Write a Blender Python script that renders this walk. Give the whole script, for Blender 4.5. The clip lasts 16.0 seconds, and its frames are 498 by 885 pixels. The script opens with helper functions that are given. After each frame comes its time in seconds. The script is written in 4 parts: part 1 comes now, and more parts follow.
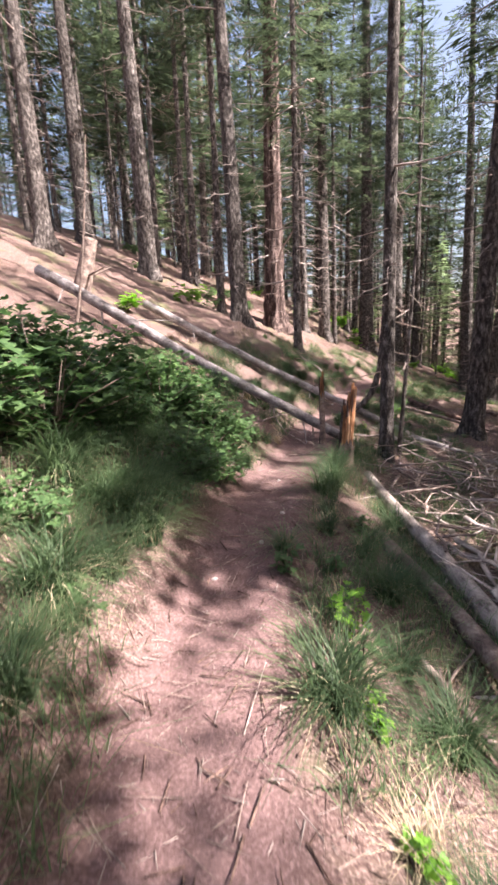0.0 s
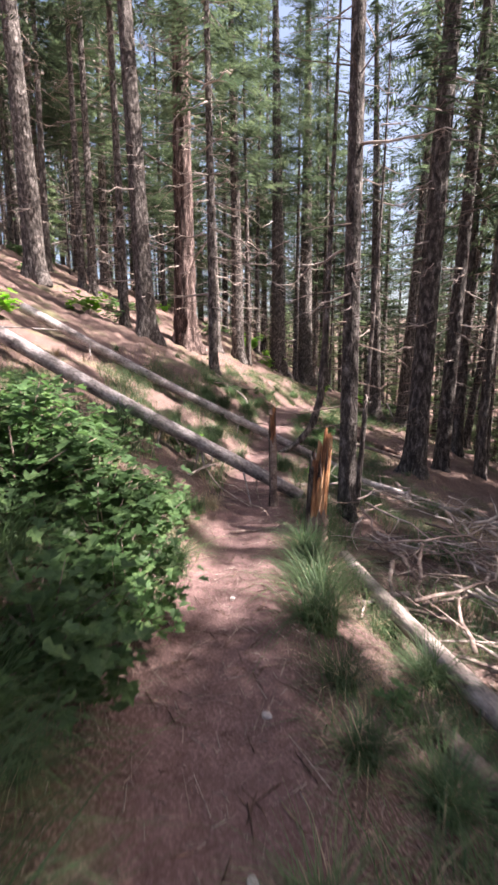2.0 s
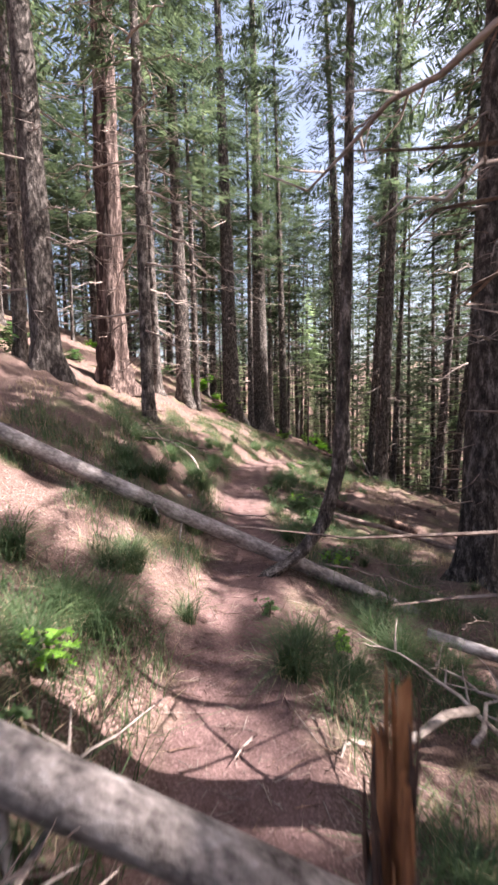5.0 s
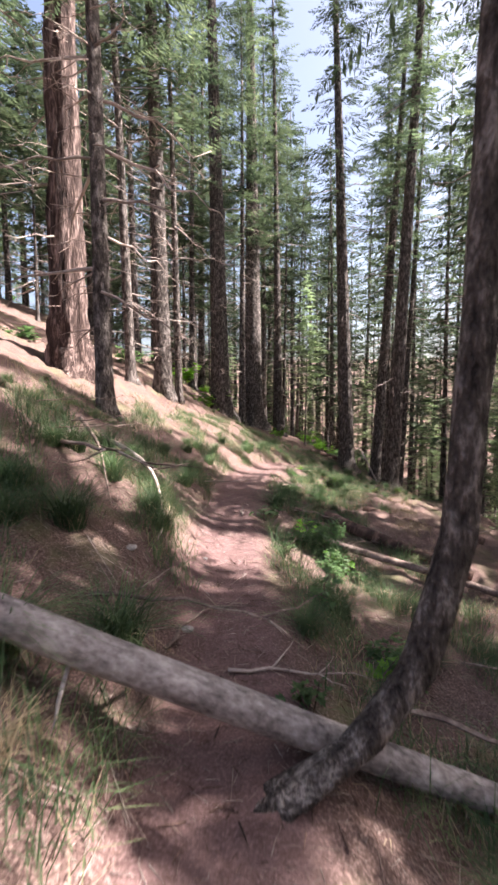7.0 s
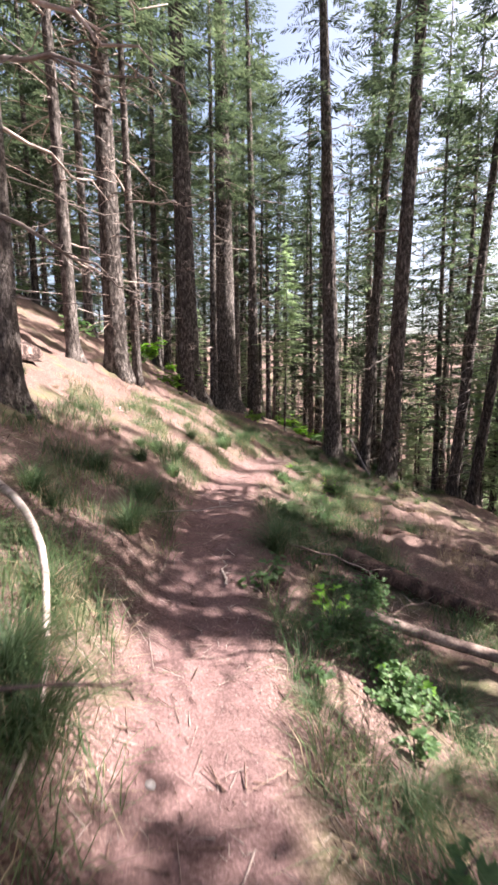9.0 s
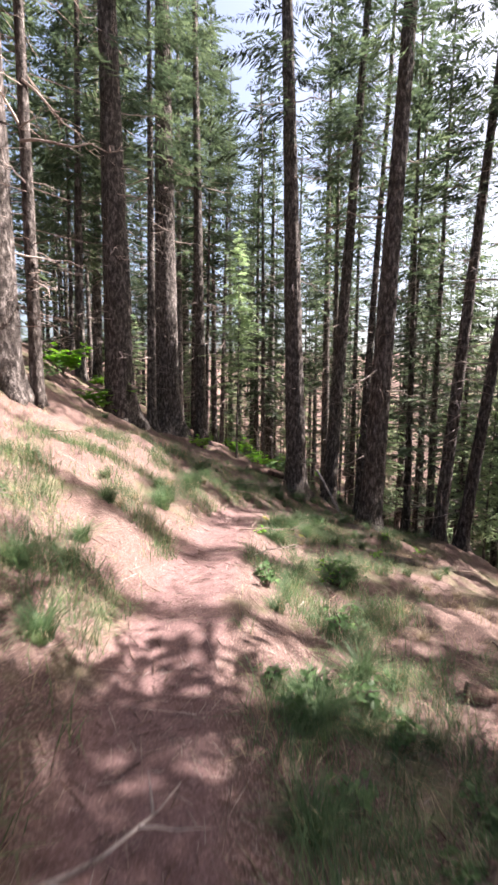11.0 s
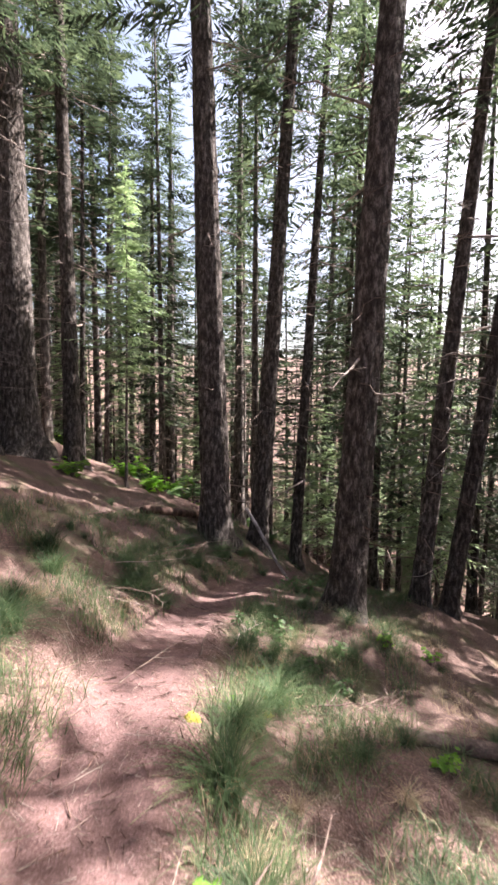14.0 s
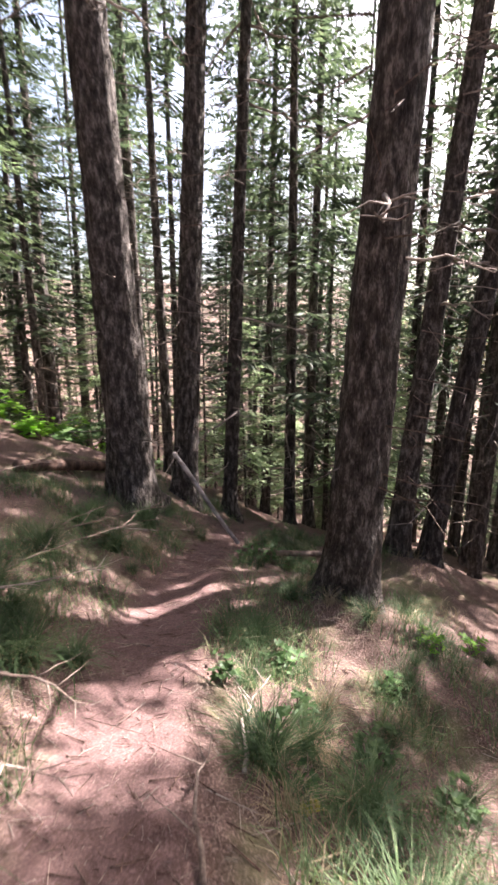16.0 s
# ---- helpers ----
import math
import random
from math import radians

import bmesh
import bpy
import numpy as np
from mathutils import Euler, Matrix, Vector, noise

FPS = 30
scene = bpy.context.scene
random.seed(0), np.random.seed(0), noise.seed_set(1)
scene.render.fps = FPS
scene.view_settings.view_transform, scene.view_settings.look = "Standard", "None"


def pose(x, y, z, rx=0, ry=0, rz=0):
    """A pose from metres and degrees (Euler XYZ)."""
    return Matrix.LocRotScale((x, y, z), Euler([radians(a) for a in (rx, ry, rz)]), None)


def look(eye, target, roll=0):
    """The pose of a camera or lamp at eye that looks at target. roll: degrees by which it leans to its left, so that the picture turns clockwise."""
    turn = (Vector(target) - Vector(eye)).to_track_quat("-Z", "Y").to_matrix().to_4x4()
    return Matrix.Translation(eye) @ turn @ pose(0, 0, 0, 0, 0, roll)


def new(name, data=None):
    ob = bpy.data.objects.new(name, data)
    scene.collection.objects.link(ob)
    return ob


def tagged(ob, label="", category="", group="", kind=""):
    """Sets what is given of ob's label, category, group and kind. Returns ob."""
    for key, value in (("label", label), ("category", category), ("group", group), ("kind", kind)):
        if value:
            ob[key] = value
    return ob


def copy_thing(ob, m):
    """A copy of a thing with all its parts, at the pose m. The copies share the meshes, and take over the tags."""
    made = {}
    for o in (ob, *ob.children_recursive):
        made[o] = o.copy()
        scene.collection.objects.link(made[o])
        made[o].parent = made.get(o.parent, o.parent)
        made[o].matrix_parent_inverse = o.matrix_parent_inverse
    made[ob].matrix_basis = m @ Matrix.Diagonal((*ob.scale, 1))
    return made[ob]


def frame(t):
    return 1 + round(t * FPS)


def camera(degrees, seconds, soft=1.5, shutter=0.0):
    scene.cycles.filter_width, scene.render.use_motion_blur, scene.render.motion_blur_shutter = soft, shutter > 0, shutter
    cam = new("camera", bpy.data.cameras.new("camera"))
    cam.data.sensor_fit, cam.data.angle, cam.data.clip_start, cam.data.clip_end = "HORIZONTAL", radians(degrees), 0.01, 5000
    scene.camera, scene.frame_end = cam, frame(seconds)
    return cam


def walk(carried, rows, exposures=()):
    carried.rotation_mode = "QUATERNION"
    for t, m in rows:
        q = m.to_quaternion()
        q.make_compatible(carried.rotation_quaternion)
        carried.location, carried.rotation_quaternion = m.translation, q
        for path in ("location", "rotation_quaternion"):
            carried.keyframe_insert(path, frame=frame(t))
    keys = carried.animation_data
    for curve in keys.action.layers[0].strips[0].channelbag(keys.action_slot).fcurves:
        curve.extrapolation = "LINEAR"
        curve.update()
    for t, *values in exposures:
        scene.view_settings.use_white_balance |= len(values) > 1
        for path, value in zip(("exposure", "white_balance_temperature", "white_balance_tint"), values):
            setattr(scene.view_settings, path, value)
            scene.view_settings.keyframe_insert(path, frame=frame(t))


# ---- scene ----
cam = camera(57.0, 16.0, soft=2.8, shutter=0.3)
ROWS = [  # seconds, x, y, z, yaw, pitch, roll
    (0.0, 0.003, 0.002, 1.384, -1.07, -11.95, 1.97),
    (0.5, -0.135, 0.357, 1.583, -5.72, -13.95, 1.06),
    (1.0, -0.156, 0.815, 1.534, -8.41, -14.99, 0.39),
    (1.5, -0.156, 1.387, 1.499, -10.80, -12.77, 0.22),
    (2.0, -0.137, 2.000, 1.435, -12.88, -9.81, 0.14),
    (2.5, -0.084, 2.709, 1.406, -14.57, -8.62, 0.13),
    (3.0, 0.038, 3.379, 1.370, -18.52, -10.62, -0.24),
    (3.5, 0.196, 4.055, 1.357, -19.29, -12.40, 0.45),
    (4.0, 0.363, 4.668, 1.388, -20.44, -10.63, 0.19),
    (4.5, 0.550, 5.301, 1.411, -18.65, -6.99, 0.39),
    (5.0, 0.731, 5.926, 1.392, -19.33, -4.31, 0.99),
    (7.5, 1.798, 8.909, 1.308, -21.12, -5.37, -0.40),
    (8.0, 2.021, 9.478, 1.379, -22.57, -6.38, -0.31),
    (8.5, 2.228, 10.022, 1.424, -22.43, -7.02, 0.45),
    (9.0, 2.326, 10.676, 1.400, -24.15, -7.56, 0.39),
    (9.5, 2.520, 11.352, 1.388, -25.50, -5.63, 1.12),
    (10.0, 2.709, 12.066, 1.424, -27.73, -5.32, 0.63),
    (12.5, 4.966, 16.033, 1.596, -35.12, -5.95, -0.60),
    (13.0, 5.311, 16.648, 1.573, -36.64, -5.26, -0.22),
    (13.5, 5.595, 17.201, 1.567, -40.67, -5.71, -0.95),
    (14.0, 5.955, 17.735, 1.554, -44.48, -5.18, -0.88),
    (14.5, 6.365, 18.342, 1.497, -43.85, -6.22, -0.25),
    (15.0, 6.732, 18.951, 1.398, -47.89, -8.00, 0.02),
    (15.5, 7.110, 19.538, 1.207, -52.71, -10.39, 0.12),
    (16.0, 7.517, 20.080, 1.047, -58.19, -13.32, -0.19),
]
EXPOSURES = [(0.0, 2.3, 6700, 18), (5.0, 2.4, 6700, 18), (9.0, 2.4, 6700, 17), (13.0, 2.45, 6700, 18), (14.5, 2.45, 6700, 18), (16.0, 2.75, 6700, 18)]
walk(cam, [(t, pose(x, y, z, 90 + pitch, roll, yaw)) for t, x, y, z, yaw, pitch, roll in ROWS], EXPOSURES)

# ---- light ----
SUN_FROM = Vector((0.84, -0.30, 0.98)).normalized()
world = bpy.data.worlds.new("sky")
scene.world = world
world.use_nodes = True
sky = world.node_tree.nodes.new("ShaderNodeTexSky")
sky.sky_type, sky.sun_disc = "NISHITA", False
sky.sun_elevation = math.asin(SUN_FROM.z)
sky.sun_rotation = math.atan2(SUN_FROM.x, SUN_FROM.y)
sky.air_density, sky.dust_density, sky.ozone_density = 1.0, 5.0, 0.6
back = world.node_tree.nodes["Background"]
back.inputs["Strength"].default_value = 0.075
world.node_tree.links.new(sky.outputs[0], back.inputs[0])
sun_data = bpy.data.lights.new("sun", "SUN")
sun_data.energy, sun_data.angle, sun_data.color = 5.0, radians(0.5), (1.0, 0.96, 0.92)
sun = new("sun", sun_data)
sun.matrix_world = look(SUN_FROM * 60, (0, 0, 0))

# ---- materials ----


def material(name, dark, light, scale=(1, 1, 1), size=6.0, rough=0.9, bump=0.4, fine=60.0, through_light=0.0, third=None, spread=0.12, detail=6.0, depth=0.02):
    """Two-tone noise material with grain, a larger mottling, bump and a shift from object to object."""
    m = bpy.data.materials.new(name)
    m.use_nodes = True
    n, link = m.node_tree.nodes, m.node_tree.links.new
    shader = n["Principled BSDF"]
    shader.inputs["Roughness"].default_value = rough
    shader.inputs["Specular IOR Level"].default_value = 0.25
    where, turn = n.new("ShaderNodeTexCoord"), n.new("ShaderNodeMapping")
    turn.inputs["Scale"].default_value = scale
    link(where.outputs["Object"], turn.inputs["Vector"])
    big, small = n.new("ShaderNodeTexNoise"), n.new("ShaderNodeTexNoise")
    big.inputs["Scale"].default_value, big.inputs["Detail"].default_value = size, detail
    small.inputs["Scale"].default_value, small.inputs["Detail"].default_value = fine, 3.0
    link(turn.outputs[0], big.inputs["Vector"])
    link(turn.outputs[0], small.inputs["Vector"])
    add = n.new("ShaderNodeMath")
    add.operation = "MULTIPLY_ADD"
    add.inputs[1].default_value = 0.55
    link(small.outputs[0], add.inputs[0])
    link(big.outputs[0], add.inputs[2])
    ramp = n.new("ShaderNodeValToRGB")
    ramp.color_ramp.elements[0].position, ramp.color_ramp.elements[0].color = 0.55, (*dark, 1)
    ramp.color_ramp.elements[1].position, ramp.color_ramp.elements[1].color = 1.0, (*light, 1)
    if third:
        e = ramp.color_ramp.elements.new(0.78)
        e.color = (*third, 1)
    link(add.outputs[0], ramp.inputs[0])
    info, hue = n.new("ShaderNodeObjectInfo"), n.new("ShaderNodeHueSaturation")
    shift = n.new("ShaderNodeMapRange")
    shift.inputs["To Min"].default_value, shift.inputs["To Max"].default_value = 1 - spread * 2, 1 + spread * 2
    link(info.outputs["Random"], shift.inputs[0])
    link(shift.outputs[0], hue.inputs["Value"])
    link(ramp.outputs[0], hue.inputs["Color"])
    link(hue.outputs[0], shader.inputs["Base Color"])
    if bump:
        b = n.new("ShaderNodeBump")
        b.inputs["Strength"].default_value, b.inputs["Distance"].default_value = bump, depth
        link(add.outputs[0], b.inputs["Height"])
        link(b.outputs[0], shader.inputs["Normal"])
    if through_light:
        t, mix = n.new("ShaderNodeBsdfTranslucent"), n.new("ShaderNodeMixShader")
        mix.inputs[0].default_value = through_light
        glow = n.new("ShaderNodeHueSaturation")
        glow.inputs["Value"].default_value, glow.inputs["Saturation"].default_value = 1.6, 1.1
        link(hue.outputs[0], glow.inputs["Color"])
        link(glow.outputs[0], t.inputs["Color"])
        link(shader.outputs[0], mix.inputs[1])
        link(t.outputs[0], mix.inputs[2])
        link(mix.outputs[0], n["Material Output"].inputs["Surface"])
    return m


BARK = material("grey_bark", (0.016, 0.013, 0.012), (0.24, 0.21, 0.195), (1, 1, 0.4), 16, 0.95, 1.0, 70, third=(0.07, 0.058, 0.052), depth=0.05)
BARK_FAR = material("brown_bark", (0.018, 0.015, 0.014), (0.26, 0.23, 0.21), (1, 1, 0.35), 12, 0.95, 0.9, 50, third=(0.08, 0.067, 0.061), depth=0.04)
BARK_RED = material("red_furrowed_bark", (0.018, 0.011, 0.01), (0.32, 0.235, 0.21), (1, 1, 0.16), 9, 0.95, 1.0, 40, third=(0.07, 0.045, 0.039), depth=0.08)
DEAD_WOOD = material("weathered_dead_wood", (0.12, 0.09, 0.08), (0.46, 0.39, 0.35), (0.5, 1, 1), 12, 0.9, 0.5, 70, third=(0.33, 0.27, 0.24))
TWIG = material("dead_twig_bark", (0.07, 0.05, 0.045), (0.34, 0.27, 0.23), (1, 1, 1), 9, 0.9, 0.2, 50, third=(0.18, 0.13, 0.11))
PALE_LOG = material("pale_barkless_log", (0.07, 0.058, 0.055), (0.50, 0.45, 0.44), (0.6, 1, 1), 8, 0.85, 0.6, 45, third=(0.27, 0.235, 0.225))
ROT = material("dark_rotten_wood", (0.025, 0.017, 0.014), (0.22, 0.14, 0.11), (1, 1, 0.3), 10, 0.95, 0.9, 55, third=(0.09, 0.055, 0.045))
ORANGE = material("orange_broken_wood", (0.10, 0.04, 0.025), (0.55, 0.33, 0.19), (1, 1, 0.12), 16, 0.85, 0.9, 80, third=(0.33, 0.15, 0.07))
NEEDLES = material("conifer_needles", (0.022, 0.034, 0.022), (0.12, 0.15, 0.085), (1, 1, 1), 1.2, 0.6, 0, 20, 0.4, third=(0.052, 0.073, 0.042), spread=0.22)
FRESH = material("fresh_green_needles", (0.12, 0.17, 0.09), (0.34, 0.42, 0.25), (1, 1, 1), 2, 0.6, 0, 20, 0.4, third=(0.21, 0.28, 0.15), spread=0.15)
LEAF = material("green_shrub_leaf", (0.04, 0.08, 0.03), (0.15, 0.23, 0.09), (1, 1, 1), 7, 0.5, 0.1, 60, 0.4, third=(0.07, 0.13, 0.05), spread=0.14)
LEAF_BRIGHT = material("bright_young_leaf", (0.09, 0.20, 0.03), (0.24, 0.42, 0.07), (1, 1, 1), 7, 0.5, 0.1, 60, 0.45, third=(0.15, 0.31, 0.045), spread=0.12)
GRASS = material("green_grass_blade", (0.035, 0.062, 0.032), (0.17, 0.225, 0.105), (1, 1, 1), 3, 0.55, 0, 40, 0.4, third=(0.072, 0.118, 0.055), spread=0.15)
STRAW = material("dry_straw", (0.20, 0.15, 0.10), (0.50, 0.42, 0.30), (1, 1, 1), 6, 0.8, 0, 40, 0.2, third=(0.34, 0.27, 0.18))
MOSS = material("yellow_moss", (0.12, 0.11, 0.02), (0.36, 0.32, 0.06), (1, 1, 1), 20, 0.95, 0.8, 90, third=(0.24, 0.22, 0.04))
STONE = material("pale_stone", (0.25, 0.22, 0.21), (0.5, 0.46, 0.44), (1, 1, 1), 9, 0.9, 0.5, 60)


def ground_material():
    """Reddish trail earth in the middle; needle duff, dirt and moss beside it."""
    m = bpy.data.materials.new("forest_earth")
    m.use_nodes = True
    n, link = m.node_tree.nodes, m.node_tree.links.new
    shader = n["Principled BSDF"]
    shader.inputs["Roughness"].default_value = 0.97
    shader.inputs["Specular IOR Level"].default_value = 0.15
    where = n.new("ShaderNodeTexCoord")

    def grain(scale, detail, stretch=None):
        t = n.new("ShaderNodeTexNoise")
        t.inputs["Scale"].default_value, t.inputs["Detail"].default_value = scale, detail
        t.inputs["Roughness"].default_value = 0.65
        link(where.outputs["Object"], t.inputs["Vector"])
        return t.outputs[0]

    def ramp(source, stops):
        r = n.new("ShaderNodeValToRGB")
        while len(r.color_ramp.elements) < len(stops):
            r.color_ramp.elements.new(0.5)
        for e, (at, c) in zip(r.color_ramp.elements, stops):
            e.position, e.color = at, (*c, 1)
        link(source, r.inputs[0])
        return r.outputs[0]

    def mix(a, b, by):
        x = n.new("ShaderNodeMix")
        x.data_type = "RGBA"
        link(by, x.inputs["Factor"])
        link(a, x.inputs["A"])
        link(b, x.inputs["B"])
        return x.outputs["Result"]

    fine, mid, wide = grain(75, 7), grain(7, 8), grain(1.1, 4)
    earth = ramp(fine, [(0.3, (0.05, 0.029, 0.027)), (0.5, (0.14, 0.085, 0.08)), (0.7, (0.32, 0.215, 0.205))])
    earth_2 = ramp(mid, [(0.32, (0.065, 0.038, 0.036)), (0.68, (0.22, 0.138, 0.13))])
    half = n.new("ShaderNodeValue")
    half.outputs[0].default_value = 0.5
    earth = mix(earth, earth_2, half.outputs[0])
    duff = ramp(fine, [(0.3, (0.035, 0.021, 0.018)), (0.5, (0.115, 0.074, 0.064)), (0.7, (0.33, 0.235, 0.205))])
    green = ramp(mid, [(0.35, (0.05, 0.06, 0.03)), (0.65, (0.14, 0.15, 0.07))])
    patch = ramp(wide, [(0.52, (0, 0, 0)), (0.66, (0.7, 0.7, 0.7))])
    duff = mix(duff, green, patch)
    side = n.new("ShaderNodeAttribute")
    side.attribute_name = "off_trail"
    wob = n.new("ShaderNodeMath")
    wob.operation = "MULTIPLY_ADD"
    wob.inputs[1].default_value = 0.5
    link(mid, wob.inputs[0])
    link(side.outputs["Fac"], wob.inputs[2])
    edge = ramp(wob.outputs[0], [(0.45, (0, 0, 0)), (0.85, (1, 1, 1))])
    link(mix(earth, duff, edge), shader.inputs["Base Color"])
    b = n.new("ShaderNodeBump")
    b.inputs["Strength"].default_value, b.inputs["Distance"].default_value = 0.6, 0.012
    link(fine, b.inputs["Height"])
    b2 = n.new("ShaderNodeBump")
    b2.inputs["Strength"].default_value, b2.inputs["Distance"].default_value = 0.35, 0.04
    link(mid, b2.inputs["Height"])
    link(b.outputs[0], b2.inputs["Normal"])
    link(b2.outputs[0], shader.inputs["Normal"])
    return m


EARTH = ground_material()


# ---- terrain ----
TRAIL = [(-0.3, -30, -0.4), (-0.25, -14, -0.15), (-0.1, -6, 0.0), (-0.1, -2, 0.03), (-0.15, 1.5, 0.04), (0.2, 4, 0.02),
         (0.75, 5.9, -0.02), (1.5, 8.3, -0.08), (2.2, 10.2, -0.14), (3.1, 13, -0.14), (4.1, 15.5, -0.06), (4.8, 16.7, -0.07),
         (6.0, 18.5, -0.25), (7.5, 20.4, -0.5), (9.2, 21.9, -1.0), (11.2, 23.1, -1.6), (14, 24.3, -2.2), (20, 26, -3.5), (40, 31, -7)]


def trail_samples(points, step=12):
    """Smooth samples along the trail's middle line."""
    p = np.array([points[0], *points, points[-1]], float)
    out = []
    for a, b, c, d in zip(p, p[1:], p[2:], p[3:]):
        for u in np.arange(step) / step:
            out.append(0.5 * (2 * b + (c - a) * u + (2 * a - 5 * b + 4 * c - d) * u * u + (3 * b - a - 3 * c + d) * u ** 3))
    return np.array(out)


LINE = trail_samples(TRAIL)
SIDE = [-200, -60, -30, -14, -8.7, -6, -4.3, -2, -1.05, -0.65, -0.38, -0.2, 0, 0.25, 0.42, 0.7, 1.1, 2, 3, 4, 8, 20, 60, 200]
RISE = [30, 19, 12, 6.6, 4.3, 3.0, 2.2, 1.1, 0.52, 0.3, 0.06, 0.0, -0.015, 0.0, -0.05, -0.2, -0.42, -0.6, -0.76, -0.97, -2.2, -6.5, -16, -26]
BUMPS = [(9.5, 29.5, -0.65, 4), (7.4, 27.6, -0.25, 2), (11.75, 21.45, 0.5, 1.3), (14.8, 21.5, 0.5, 1.6), (0.9, 12.9, 0.4, 1.4),
         (0.0, 15.6, 0.3, 1.6), (6.0, 12.8, -0.2, 1.2)]


def lateral(x, y):
    """Signed distance from the trail's middle (positive downhill) and the trail's height there."""
    x, y = np.atleast_1d(x).astype(float), np.atleast_1d(y).astype(float)
    s, z = np.empty_like(x), np.empty_like(x)
    a, ab = LINE[:-1, :2], np.diff(LINE[:, :2], axis=0)
    for i in range(0, len(x), 4000):
        q = np.stack([x[i:i + 4000], y[i:i + 4000]], -1)[:, None] - a
        u = np.clip((q * ab).sum(-1) / (ab * ab).sum(-1), 0, 1)
        d2 = ((q - u[..., None] * ab) ** 2).sum(-1)
        k = d2.argmin(1)
        n = np.arange(len(k))
        cross = ab[k, 0] * q[n, k, 1] - ab[k, 1] * q[n, k, 0]
        s[i:i + 4000] = np.sqrt(d2[n, k]) * np.where(cross > 0, -1, 1)
        z[i:i + 4000] = LINE[k, 2] + u[n, k] * (LINE[k + 1, 2] - LINE[k, 2])
    return s, z


def waves(x, y, scale, seed):
    """Cheap smooth noise, about -1 to 1, from a few sines."""
    rng = np.random.RandomState(seed)
    total = 0
    for _ in range(7):
        a, f, p = rng.uniform(0, 6.28), rng.uniform(0.5, 1.6) / scale, rng.uniform(0, 6.28)
        total = total + np.sin((x * np.cos(a) + y * np.sin(a)) * f * 6.28 + p)
    return total / 3.2


def ground_at(x, y):
    """Height of the ground, as arrays or one number."""
    one = np.isscalar(x)
    s, z = lateral(x, y)
    x, y = np.atleast_1d(x), np.atleast_1d(y)
    fade = np.clip((np.hypot(x - 5, y - 12) - 40) / 100, 0, 1)
    off = np.clip((np.abs(s) - 0.3) / 1.2, 0, 1)
    h = z * (1 - fade) + np.interp(s, SIDE, RISE)
    h = h + off * (0.06 * waves(x, y, 1.3, 5) + 0.03 * waves(x, y, 0.45, 6)) + 0.008 * waves(x, y, 0.35, 7)
    over = 0.6 * x + 0.8 * y - 30.5
    h = h - 0.5 * 2 * np.logaddexp(0, np.clip(over, -60, 16) / 2)
    for bx, by, up, wide in BUMPS:
        h = h + up * np.exp(-((x - bx) ** 2 + (y - by) ** 2) / wide ** 2)
    return float(h[0]) if one else h


# ---- ground ----
def spaced(low, high, step, far):
    """Coordinates: even between low and high, then ever wider out to far."""
    mid = np.arange(low, high + step, step)
    out = np.cumsum(step * 1.18 ** np.arange(1, 60))
    out = out[out < far]
    return np.concatenate([low - out[::-1], mid, mid[-1] + out])


def make_ground():
    xs, ys = spaced(-6, 16, 0.1, 420), spaced(-1.5, 27, 0.1, 420)
    gx, gy = np.meshgrid(xs, ys)
    x, y = gx.ravel(), gy.ravel()
    z = ground_at(x, y)
    near = np.clip(1 - np.hypot(x - 4, y - 12) / 30, 0, 1)
    rng = np.random.RandomState(3)
    s, _ = lateral(x, y)
    z = z + near * rng.normal(0, 1, len(x)) * np.where(np.abs(s) < 0.4, 0.0015, 0.006)
    nx, ny = len(xs), len(ys)
    i = (np.arange(ny - 1)[:, None] * nx + np.arange(nx - 1)[None]).ravel()
    quads = np.stack([i, i + 1, i + 1 + nx, i + nx], -1)
    me = bpy.data.meshes.new("ground")
    me.vertices.add(len(x))
    me.vertices.foreach_set("co", np.stack([x, y, z], -1).astype(np.float32).ravel())
    me.loops.add(quads.size)
    me.loops.foreach_set("vertex_index", quads.astype(np.int32).ravel())
    me.polygons.add(len(quads))
    me.polygons.foreach_set("loop_start", np.arange(0, quads.size, 4, dtype=np.int32))
    me.polygons.foreach_set("use_smooth", np.ones(len(quads), bool))
    me.update(calc_edges=True)
    a = me.attributes.new("off_trail", "FLOAT", "POINT")
    a.data.foreach_set("value", np.clip((np.abs(s + 0.02) - 0.15) / 0.5, 0, 1).astype(np.float32))
    me.materials.append(EARTH)
    return tagged(new("ground", me), "sloping forest floor of reddish earth and needle duff", "ground", kind="structure")


ground = make_ground()


